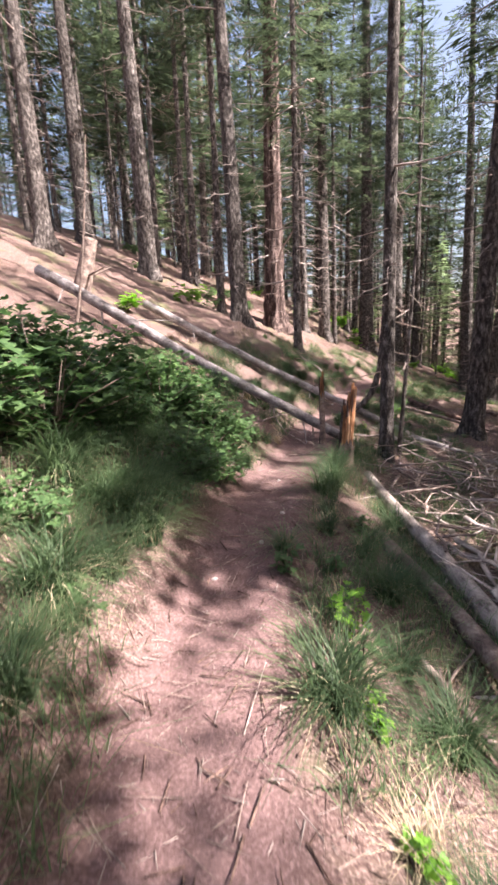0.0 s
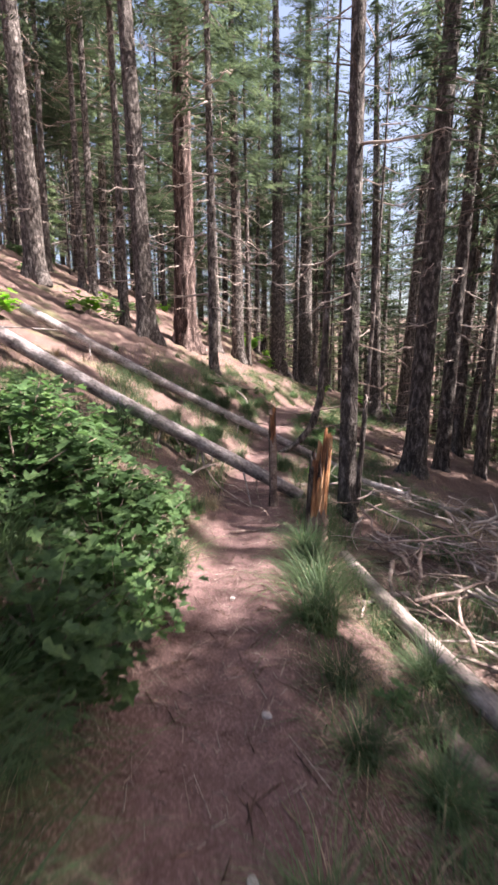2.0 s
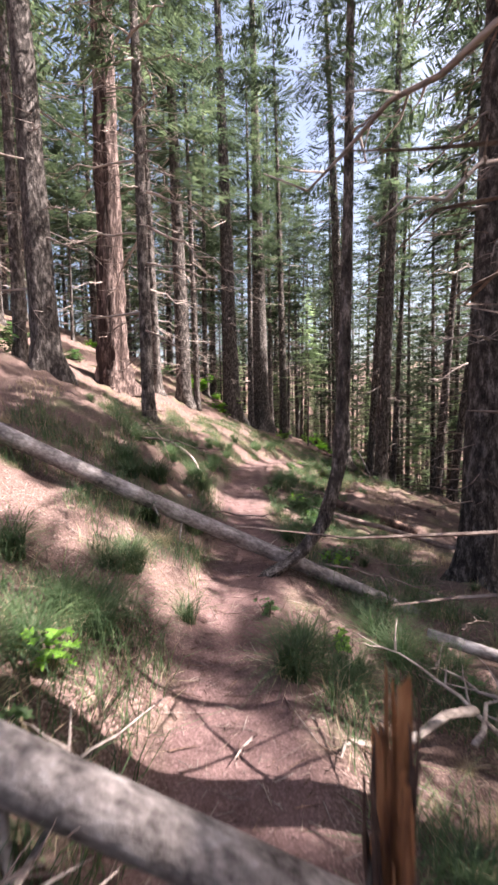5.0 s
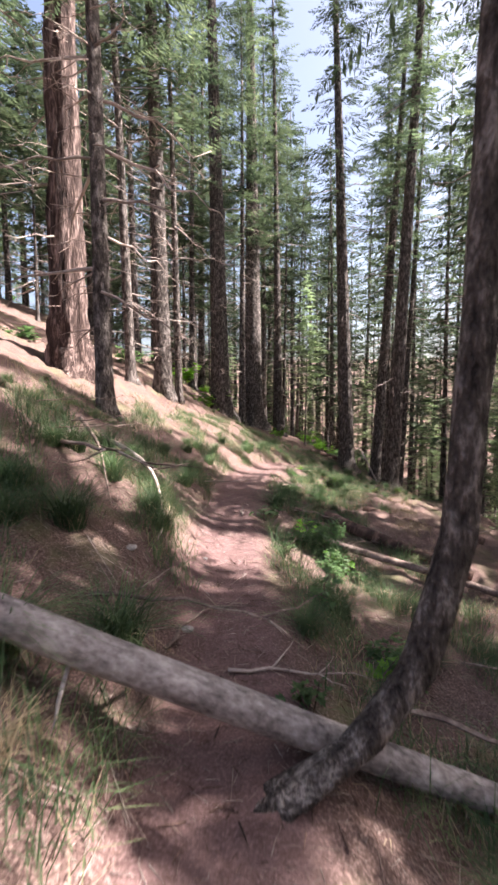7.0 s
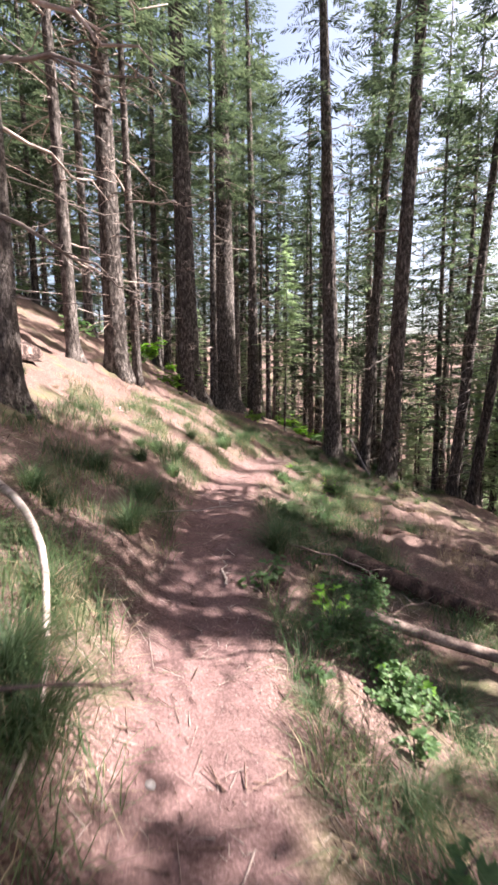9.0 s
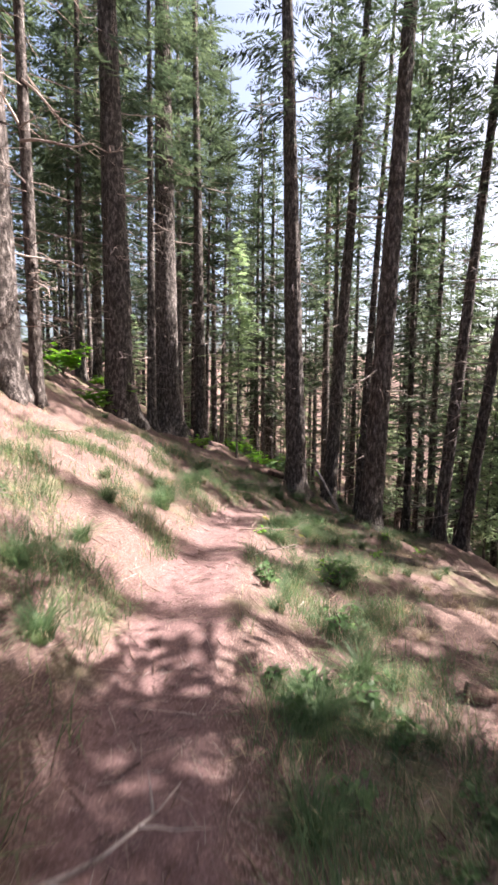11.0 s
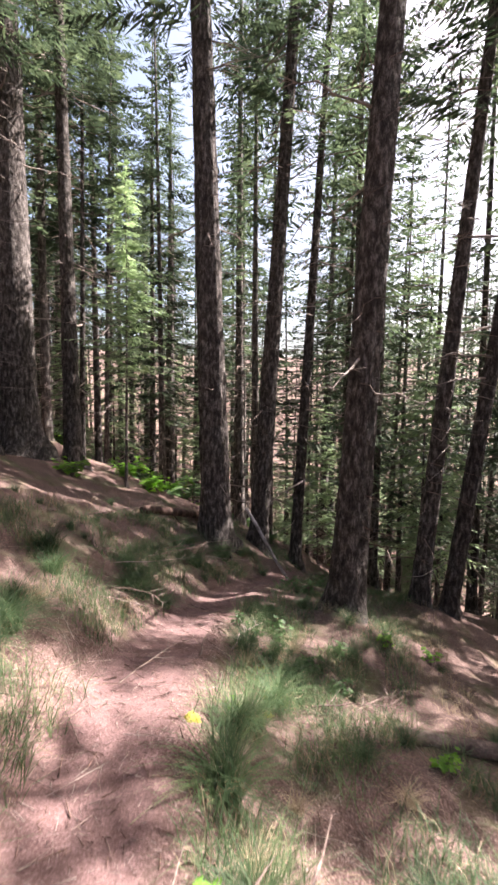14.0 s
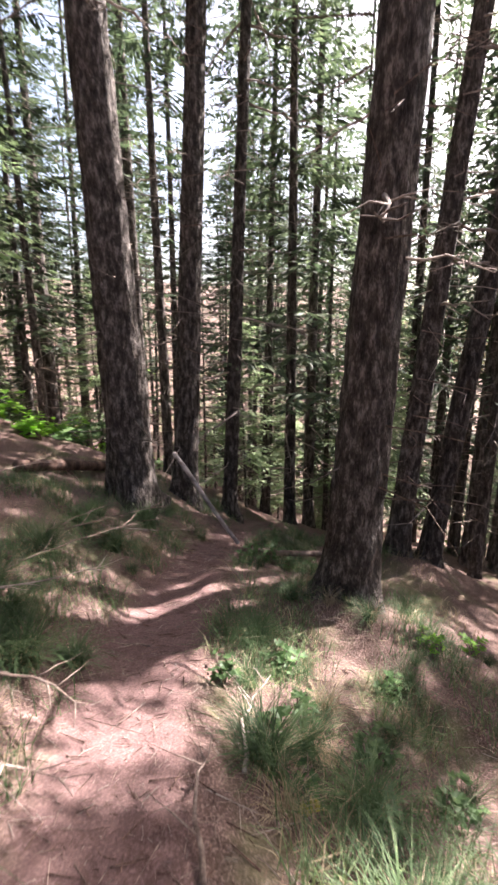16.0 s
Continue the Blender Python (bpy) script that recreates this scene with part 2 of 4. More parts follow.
# ---- shapes ----
class Shape:
    """Collects vertices and faces for one mesh."""

    def __init__(self):
        self.v, self.f, self.n = [], [], 0

    def add(self, verts, faces):
        self.v.append(np.asarray(verts, float))
        self.f.extend(tuple(i + self.n for i in face) for face in faces)
        self.n += len(verts)

    def tube(self, points, radii, sides=6, wobble=0.0, rng=None, cap=True):
        p = np.asarray(points, float)
        d = np.gradient(p, axis=0)
        d /= np.linalg.norm(d, axis=1)[:, None] + 1e-9
        ref = np.array([1.0, 0.0, 0.0]) if abs(d[0][0]) < 0.8 else np.array([0.0, 1.0, 0.0])
        a = np.cross(d, ref)
        a /= np.linalg.norm(a, axis=1)[:, None] + 1e-9
        b = np.cross(d, a)
        ang = np.arange(sides) * 2 * np.pi / sides
        r = np.asarray(radii, float)[:, None] * np.ones(sides)
        if wobble:
            r = r * (1 + rng.uniform(-wobble, wobble, r.shape))
        ring = p[:, None] + r[..., None] * (np.cos(ang)[None, :, None] * a[:, None] + np.sin(ang)[None, :, None] * b[:, None])
        faces = []
        for i in range(len(p) - 1):
            for k in range(sides):
                l = (k + 1) % sides
                faces.append((i * sides + k, i * sides + l, (i + 1) * sides + l, (i + 1) * sides + k))
        if cap:
            faces.append(tuple(range(sides))[::-1])
            faces.append(tuple((len(p) - 1) * sides + k for k in range(sides)))
        self.add(ring.reshape(-1, 3), faces)

    def mesh(self, name, mat, smooth=True):
        me = bpy.data.meshes.new(name)
        me.from_pydata(np.concatenate(self.v).tolist(), [], self.f)
        if smooth:
            me.polygons.foreach_set("use_smooth", [True] * len(me.polygons))
        me.materials.append(mat)
        me.update()
        return me


def mesh_arrays(name, verts, quads, mat, smooth=False):
    me = bpy.data.meshes.new(name)
    me.vertices.add(len(verts))
    me.vertices.foreach_set("co", np.asarray(verts, np.float32).ravel())
    me.loops.add(quads.size)
    me.loops.foreach_set("vertex_index", quads.astype(np.int32).ravel())
    me.polygons.add(len(quads))
    me.polygons.foreach_set("loop_start", np.arange(0, quads.size, 4, dtype=np.int32))
    me.polygons.foreach_set("use_smooth", np.full(len(quads), smooth))
    me.update(calc_edges=True)
    me.materials.append(mat)
    return me


def thing(name, at, label, category, group="", turn=0.0, mesh=None):
    ob = new(name, mesh)
    ob.matrix_basis = pose(at[0], at[1], at[2], 0, 0, turn)
    return tagged(ob, label, category, group)


def part(name, me, parent, m=None, label="", kind=""):
    ob = new(name, me)
    ob.parent = parent
    if m is not None:
        ob.matrix_basis = m
    return tagged(ob, label, kind=kind)


# ---- conifers ----
def trunk_mesh(rng, height, width, lean=(0, 0), bend=0.0, sides=20, rings=40, furrow=0.06, top=0.12, flare=0.55, mat=None, path=None):
    """A tapered trunk with root flare, a slight sweep and furrows running up it."""
    u = np.linspace(0, 1, rings) ** 1.6
    z = u * (height + 0.25) - 0.25
    if path is None:
        x = lean[0] * np.clip(z, 0, None) + bend * np.sin(u * 3.1)
        y = lean[1] * np.clip(z, 0, None) + bend * 0.6 * np.sin(u * 4.0 + 1)
    else:
        w = np.array(path)
        x, y = np.interp(z, w[:, 2], w[:, 0]), np.interp(z, w[:, 2], w[:, 1])
    r = width / 2 * (1 - (1 - top) * u ** 0.9) + width / 2 * flare * np.exp(-np.clip(z + 0.1, 0, None) / (0.45 * width + 0.05))
    ang = np.arange(sides) * 2 * np.pi / sides
    ridge = rng.uniform(-1, 1, sides)
    roots = 1 + 0.35 * np.exp(-np.clip(z, 0, None) / (0.5 * width))[:, None] * np.sin(ang * rng.randint(3, 6) + rng.uniform(0, 6))[None]
    rad = r[:, None] * (1 + furrow * ridge[None] + furrow * 0.8 * rng.uniform(-1, 1, (rings, sides))) * roots
    v = np.stack([x[:, None] + rad * np.cos(ang), y[:, None] + rad * np.sin(ang), z[:, None] + 0 * rad], -1).reshape(-1, 3)
    f = [(i * sides + k, i * sides + (k + 1) % sides, (i + 1) * sides + (k + 1) % sides, (i + 1) * sides + k)
         for i in range(rings - 1) for k in range(sides)]
    f.append(tuple((rings - 1) * sides + k for k in range(sides)))
    s = Shape()
    s.add(v, f)
    return s.mesh("trunk", mat)


def dead_branch_mesh(rng, twigs=7, sides=5, mat=None):
    """A bare branch, 1 m long along +x, drooping, with side twigs."""
    s = Shape()
    n = 7
    u = np.linspace(0, 1, n)
    p = np.stack([u, 0.06 * np.sin(u * 3 + rng.uniform(0, 6)), -0.16 * u ** 1.5 + 0.05 * rng.normal(0, 1, n) * u], -1)
    s.tube(p, 0.014 * (1 - u) + 0.003, sides)
    for _ in range(twigs):
        t = rng.uniform(0.2, 0.98)
        b = np.array([np.interp(t, u, p[:, k]) for k in range(3)])
        side, l = rng.choice([-1, 1]), rng.uniform(0.12, 0.4) * (1.1 - 0.6 * t)
        e = b + l * np.array([rng.uniform(0.3, 0.8), side * rng.uniform(0.4, 0.9), rng.uniform(-0.35, 0.25)])
        mid = (b + e) / 2 + rng.normal(0, 0.02, 3)
        s.tube([b, mid, e], [0.006, 0.004, 0.002], 4)
    return s.mesh("branch", mat or DEAD_WOOD)


def crown_mesh(rng, boughs, twigs, tall, wide, mat, width=0.05, sparse=0.25, spray=0.36):
    """A conical crown in metres: drooping boughs of thin needle sprays, uneven, with gaps."""
    h = rng.uniform(0, 1, boughs) ** 0.85
    keep = rng.uniform(0, 1, boughs) > sparse * (1 - h)
    h = h[keep]
    n = len(h)
    az = rng.uniform(0, 6.283, n)
    reach = wide * ((1 - h) ** 0.7 * rng.uniform(0.4, 1.05, n) + 0.06)
    droop = rng.uniform(0.08, 0.4, n)
    out = np.stack([np.cos(az), np.sin(az), 0 * az], -1)[:, None, None]
    side = np.stack([-np.sin(az), np.cos(az), 0 * az], -1)[:, None, None]
    t = np.linspace(0.15, 1, twigs)[None, :, None]
    k = np.array([-1.0, 1.0])[None, None, :]
    shape = (n, twigs, 2)
    r = reach[:, None, None]
    b = out * (r * t + 0 * k)[..., None]
    b[..., 2] += (h * tall)[:, None, None] + 0.15 * r * t - droop[:, None, None] * r * t ** 1.8
    l = r * spray * (1.08 - t) ** 0.6 * rng.uniform(0.5, 1.25, shape)
    tip = b + side * (k * l)[..., None] + out * (l * rng.uniform(0.3, 0.9, shape))[..., None]
    tip[..., 2] -= l * rng.uniform(0.05, 0.6, shape)
    w = (width * rng.uniform(0.6, 1.5, shape) * (0.5 + 0.5 * r / wide))[..., None]
    a = out * w + np.array([0, 0, 1.0]) * w * rng.uniform(-0.6, 0.6, shape)[..., None]
    m = b + (tip - b) * 0.55
    v = np.stack([b, m + a, tip, m - a * 0.7], -2).reshape(-1, 3)
    return mesh_arrays("crown", v, np.arange(len(v)).reshape(-1, 4), mat)


TREE_RNG = np.random.RandomState(11)
CROWNS_FINE = [crown_mesh(TREE_RNG, 260, 26, 14.0, 2.6, NEEDLES, 0.022, 0.1, 0.17) for _ in range(2)]
CROWNS = [crown_mesh(TREE_RNG, 200, 24, 14.0, 2.6, NEEDLES, 0.032, 0.2, 0.24) for _ in range(4)]
CROWNS_FAR = [crown_mesh(TREE_RNG, 180, 10, 14.0, 2.6, NEEDLES, 0.075, 0.12, 0.25) for _ in range(4)]
CROWNS_MID = [crown_mesh(TREE_RNG, 170, 18, 14.0, 2.6, NEEDLES, 0.05, 0.1, 0.25) for _ in range(3)]
CROWNS_LAST = [crown_mesh(TREE_RNG, 100, 7, 14.0, 2.7, NEEDLES, 0.12, 0.1, 0.26) for _ in range(4)]
CROWNS_FRESH = [crown_mesh(TREE_RNG, 190, 14, 5.0, 1.25, FRESH, 0.03, 0.1, 0.3) for _ in range(2)]
BRANCHES = [dead_branch_mesh(TREE_RNG) for _ in range(6)]


def bare_twig_arrays(rng, n, low, high, long):
    """Thin dead twigs round a trunk that stands at the origin, drooping a little: vertices and quads."""
    z, az = rng.uniform(low, high, n), rng.uniform(0, 6.283, n)
    l = long * rng.uniform(0.25, 1.0, n) ** 1.3
    out = np.stack([np.cos(az), np.sin(az), 0 * az], -1)
    side = np.stack([-np.sin(az), np.cos(az), 0 * az], -1)
    base = out * 0.05
    base[:, 2] = z
    mid = base + out * (l * 0.55)[:, None] + side * (l * rng.normal(0, 0.08, n))[:, None]
    mid[:, 2] -= l * rng.uniform(-0.02, 0.16, n)
    tip = base + out * l[:, None] + side * (l * rng.normal(0, 0.2, n))[:, None]
    tip[:, 2] -= l * rng.uniform(-0.1, 0.45, n)
    rings = []
    for c, r in ((base, 0.011), (mid, 0.007), (tip, 0.002)):
        rings += [c + side * r, c - side * r * 0.5 + np.array([0, 0, r * 0.87]), c - side * r * 0.5 - np.array([0, 0, r * 0.87])]
    v = np.stack(rings, 1).reshape(-1, 3)
    q = np.array([[a + k, a + (k + 1) % 3, a + 3 + (k + 1) % 3, a + 3 + k] for a in (0, 3) for k in range(3)])
    return v, ((np.arange(n) * 9)[:, None, None] + q[None]).reshape(-1, 4)


TWIG_SETS = [mesh_arrays("twigs", *bare_twig_arrays(TREE_RNG, 60, 1.0, 11.0, 1.5), DEAD_WOOD if k % 2 else TWIG) for k in range(5)]


def conifer(name, at, width, height, label, lean=(0, 0), bend=0.05, crown_from=8.0, crown_wide=2.4, dead=14, dead_from=1.5, dead_long=1.5,
            bark=None, fresh=False, furrow=0.06, seed=0, sides=20, rings=40, path=None, group="forest trees", crown=True, flare=0.55, far=""):
    rng = np.random.RandomState(seed + 100)
    x, y = at
    z = ground_at(float(x), float(y))
    tree = thing(name, (x, y, z), label, "tree", group)
    part("trunk", trunk_mesh(rng, height, width, lean, bend, sides, rings, furrow, 0.12, flare, bark or BARK, path), tree)
    top = (lean[0] * height, lean[1] * height) if path is None else path[-1][:2]
    if crown:
        pool = CROWNS_FRESH if fresh else {"far": CROWNS_FAR, "mid": CROWNS_MID, "near": CROWNS_FINE}.get(far, CROWNS)
        me, tall, wide = pool[seed % len(pool)], 5.0 if fresh else 14.0, 1.25 if fresh else 2.6
        c = part("crown", me, tree, label="drooping needled boughs with gaps")
        mid = crown_from / height
        lift, fat = (height - crown_from + 0.4) / tall, crown_wide / wide
        c.matrix_basis = Matrix.Translation((top[0] * mid, top[1] * mid, crown_from)) @ pose(0, 0, 0, 0, 0, rng.uniform(0, 360)) @ Matrix.Diagonal((fat, fat, lift, 1))
    if height > 10 and path is None:
        part("twig_spray", TWIG_SETS[seed % 5], tree, pose(0, 0, 0, 0, 0, rng.uniform(0, 360)) @ Matrix(((1, 0, lean[0], 0), (0, 1, lean[1], 0), (0, 0, 1, 0), (0, 0, 0, 1))), "fine bare dead twigs", kind="stuff")
    high = min(height * 0.8, crown_from + 3)
    for _ in range(dead):
        h = rng.uniform(dead_from, high)
        az = rng.uniform(0, 360)
        l = dead_long * rng.uniform(0.4, 1.2)
        bx, by = (lean[0] * h, lean[1] * h) if path is None else (np.interp(h, [q[2] for q in path], [q[0] for q in path]), np.interp(h, [q[2] for q in path], [q[1] for q in path]))
        part("branch", BRANCHES[rng.randint(6)], tree, pose(bx, by, h, 0, rng.uniform(-8, 22), az) @ Matrix.Diagonal((l, l, l, 1)))
    return tree


GREY = "tall conifer with grey-brown bark and bare dead lower branches"
DARK = "tall dark conifer trunk in shade with dead lower twigs"
conifer("conifer_tree", (0.03, 15.7), 0.55, 24, GREY, (-0.035, 0.0), seed=1, dead=14, crown_from=9)
conifer("old_conifer_tree", (1.45, 19.2), 0.8, 26, "old conifer with deeply furrowed reddish bark and broken limbs", (0.0, 0.0), seed=2, dead=22, dead_from=1.0,
        bark=BARK_RED, furrow=0.16, sides=26, rings=60, crown_from=10)
conifer("conifer_tree", (2.0, 16.25), 0.30, 19, GREY, (-0.01, 0.0), seed=3, dead=34, dead_from=1.0, dead_long=1.9, crown_from=7)
conifer("conifer_tree", (4.05, 22.4), 0.56, 22, DARK, (-0.02, 0), seed=4, dead=22, crown_from=7)
conifer("conifer_tree", (4.55, 22.5), 0.24, 18, DARK, (-0.02, 0), seed=5, dead=16, crown_from=7)
conifer("conifer_tree", (7.4, 27.4), 0.85, 26, GREY, (-0.02, 0), seed=6, dead=16, crown_from=9)
conifer("conifer_tree", (9.9, 30.0), 0.95, 27, GREY, (-0.01, 0), seed=7, dead=14, crown_from=9)
conifer("conifer_tree", (9.0, 29.2), 0.35, 20, DARK, (0, 0), seed=8, dead=14, crown_from=8)
conifer("conifer_tree", (11.3, 30.0), 0.5, 22, DARK, (-0.02, 0), seed=9, dead=16, crown_from=9)
conifer("conifer_tree", (12.1, 31.2), 0.2, 17, DARK, (0.01, 0), seed=10, dead=16, crown_from=8)
conifer("conifer_tree", (12.3, 25.1), 0.64, 25, "large conifer with sunlit ridged bark on one side", (-0.03, 0.03), seed=11, dead=12, dead_from=3, crown_from=10, furrow=0.08, sides=26, rings=60)
conifer("conifer_tree", (14.1, 25.6), 0.48, 24, "slightly leaning dark conifer trunk", (0.035, -0.03), seed=12, dead=14, dead_from=3, crown_from=10)
conifer("conifer_tree", (15.2, 25.3), 0.32, 22, "slender conifer bristling with dead twigs", (0.03, -0.02), seed=13, dead=34, crown_from=9)
conifer("conifer_tree", (11.75, 21.45), 0.54, 24, "large conifer with flaking brown bark beside the trail", (0.02, -0.03), seed=14, dead=10, dead_from=3.2, crown_from=10, furrow=0.07, sides=28, rings=70)
conifer("conifer_tree", (14.7, 21.65), 0.38, 23, "dark leaning conifer trunk on the slope", (0.03, -0.06), seed=15, dead=12, dead_from=3, crown_from=9)
conifer("conifer_tree", (15.1, 21.2), 0.36, 23, "dark leaning conifer trunk on the slope", (0.05, -0.09), seed=16, dead=12, dead_from=3, crown_from=9)
conifer("conifer_tree", (2.26, 7.05), 0.23, 17, "slim conifer with knotty grey bark behind a broken stump", (-0.018, 0.0), seed=17, dead=16, dead_from=2.5, dead_long=1.0, crown_from=7, crown_wide=1.6, far="near")
conifer("conifer_tree", (2.62, 7.5), 0.08, 6, "thin dark conifer pole", (0.03, 0.0), seed=18, dead=10, dead_long=0.7, crown=False)
conifer("conifer_tree", (5.3, 10.3), 0.44, 24, "dark conifer trunk on the downhill slope", (0.02, 0.0), seed=19, dead=16, dead_from=2, crown_from=6, crown_wide=2.8, far="near")
conifer("conifer_tree", (7.0, 11.8), 0.36, 22, DARK, (0.03, 0.0), seed=20, dead=20, dead_from=2, crown_from=7, far="near")
conifer("crooked_tree", (2.2, 9.75), 0.15, 8.5, "slender conifer with a strongly swept crooked base", seed=21, dead=8, dead_from=2.5, dead_long=0.9, crown_from=4.0, crown_wide=1.1, far="near",
        path=[(0, 0, -0.3), (0.0, 0, -0.02), (0.32, -0.05, 0.16), (0.55, -0.1, 0.45), (0.70, -0.12, 0.95), (0.76, -0.12, 1.8), (0.82, -0.1, 3.5), (0.95, 0, 8.5)], rings=60, flare=0.3)
conifer("conifer_tree", (-3.53, 19.5), 0.7, 26, GREY, (-0.03, 0), seed=22, dead=12, crown_from=10)
conifer("conifer_tree", (-6.4, 16.5), 0.6, 24, GREY, (-0.03, 0), seed=23, dead=12, crown_from=9)
conifer("conifer_tree", (-7.1, 23.3), 0.7, 26, GREY, (-0.02, 0), seed=24, dead=12, crown_from=10)
conifer("conifer_tree", (-0.62, 17.3), 0.3, 18, DARK, (-0.01, 0), seed=25, dead=16, crown_from=8)
conifer("conifer_tree", (-2.0, 22.9), 0.36, 22, GREY, (0.0, 0), seed=26, dead=12, crown_from=10)
conifer("conifer_tree", (-2.5, 23.4), 0.32, 22, GREY, (0.0, 0), seed=27, dead=12, crown_from=10)
conifer("conifer_tree", (3.0, 21.6), 0.3, 19, DARK, (-0.03, 0), seed=28, dead=20, crown_from=8)
conifer("young_conifer_tree", (12.1, 28.6), 0.09, 7.9, "young conifer with pale fresh green needles", seed=29, dead=14, dead_from=0.6, dead_long=0.7, crown_from=2.8, crown_wide=1.5, fresh=True)
conifer("dead_conifer_tree", (18.6, 36.0), 0.55, 20, "dead conifer trunk with bark peeling pale", seed=30, dead=30, dead_from=1, crown_from=9, bark=BARK_FAR)

# ---- the woods around ----
# Ground spots left in sun; scattered trees that would block it are skipped.
SUNNY = [(-0.2, 1.4), (-0.1, 1.8), (0.2, 1.6), (0.75, 5.5), (1.1, 4.9), (0.55, 4.95), (-2.0, 8.2), (-1.4, 8.2), (4.1, 18.4), (2.1, 4.3), (1.4, 9.3), (1.9, 9.1),
         (3.1, 18.3), (4.5, 18.0), (5.1, 18.9), (7.2, 17.1), (4.0, 12.0), (4.4, 12.3), (6.6, 19.6), (5.6, 18.5), (6.0, 18.5), (7.6, 18.2), (7.1, 18.7), (9.1, 19.9),
         (8.0, 18.3), (8.4, 18.7), (4.9, 12.6), (6.8, 16.6), (2.2, 7.3), (10.7, 21.2), (11.8, 20.8), (10.7, 22.5), (6.9, 15.6)]
K = Vector((SUN_FROM.x, SUN_FROM.y)) / SUN_FROM.z
SUNNY_SPOTS = np.array([(x, y, ground_at(x, y)) for x, y in SUNNY])


def shady_spots():
    """Places along the walk, a few metres to both sides, that lie away from the sunny glades."""
    out = []
    for k in range(24, len(LINE) - 26, 4):
        t = LINE[k + 1, :2] - LINE[k, :2]
        t = t / np.linalg.norm(t)
        for off in (-4.5, -3.2, -2.2, -1.4, -0.8, -0.3, 0.2, 0.7, 1.3, 2.2, 3.4):
            x, y = LINE[k, 0] + t[1] * off, LINE[k, 1] - t[0] * off
            if np.hypot(SUNNY_SPOTS[:, 0] - x, SUNNY_SPOTS[:, 1] - y).min() > 0.45:
                out.append((x, y))
    p = np.array(out)
    return np.column_stack([p, ground_at(p[:, 0], p[:, 1])])


SHADY_SPOTS = shady_spots()


def under(spots, x, y, z, low, high, wide, margin):
    """For each spot, whether the crown of a tree at x, y, z stands between it and the sun."""
    u = np.linspace(0, 1, 24)[None]
    h = z + low + (high - low) * u - spots[:, 2:3]
    d = np.hypot(spots[:, 0:1] + K.x * h - x, spots[:, 1:2] + K.y * h - y)
    return ((h > 0) & (d < wide * (1 - u) ** 0.7 + margin)).any(1)


def shades(x, y, z, low, high, wide):
    return bool(under(SUNNY_SPOTS, x, y, z, low, high, wide, -0.25).any())


def shade_trees(most=150):
    """Unseen conifers added sunward to keep the trail shaded between its sunny glades."""
    rng = np.random.RandomState(41)
    n = 6000
    q = LINE[rng.randint(14, len(LINE) - 24, n)]
    d = rng.uniform(4.8, 17, n)
    x, y = q[:, 0] + 0.94 * d + rng.normal(0, 1, n), q[:, 1] - 0.34 * d + rng.normal(0, 1, n)
    z, side = ground_at(x, y), lateral(x, y)[0]
    wide, tall, low = rng.choice([2.6, 2.3, 1.9, 1.5, 1.1], n), rng.uniform(17, 25, n), rng.uniform(3, 6.5, n)
    dark = np.zeros(len(SHADY_SPOTS), int)
    spots = np.array([ob.location[:2] for ob in scene.objects if ob.get("category") == "tree"])
    count = 0
    for gain in (24, 12, 6, 3):
        for i in range(n):
            if count >= most or side[i] < 4.6 or ((spots - (x[i], y[i])) ** 2).sum(1).min() < 1.0 or shades(x[i], y[i], z[i], low[i], tall[i], wide[i]):
                continue
            hit = under(SHADY_SPOTS, x[i], y[i], z[i], low[i], tall[i], wide[i], -0.2)
            if (hit & (dark < 3)).sum() < gain:
                continue
            dark += hit
            conifer("conifer_tree", (float(x[i]), float(y[i])), 0.2 + 0.06 * float(wide[i]), float(tall[i]), "unseen conifer added on the downhill slope to shade the trail", (0, 0), seed=300 + count, dead=3, dead_from=2,
                    dead_long=1.6, crown_from=float(low[i]), crown_wide=float(wide[i]), bark=BARK_FAR, sides=10, rings=14, group="surrounding woods", far="far")
            spots = np.vstack([spots, (x[i], y[i])])
            count += 1


shade_trees()


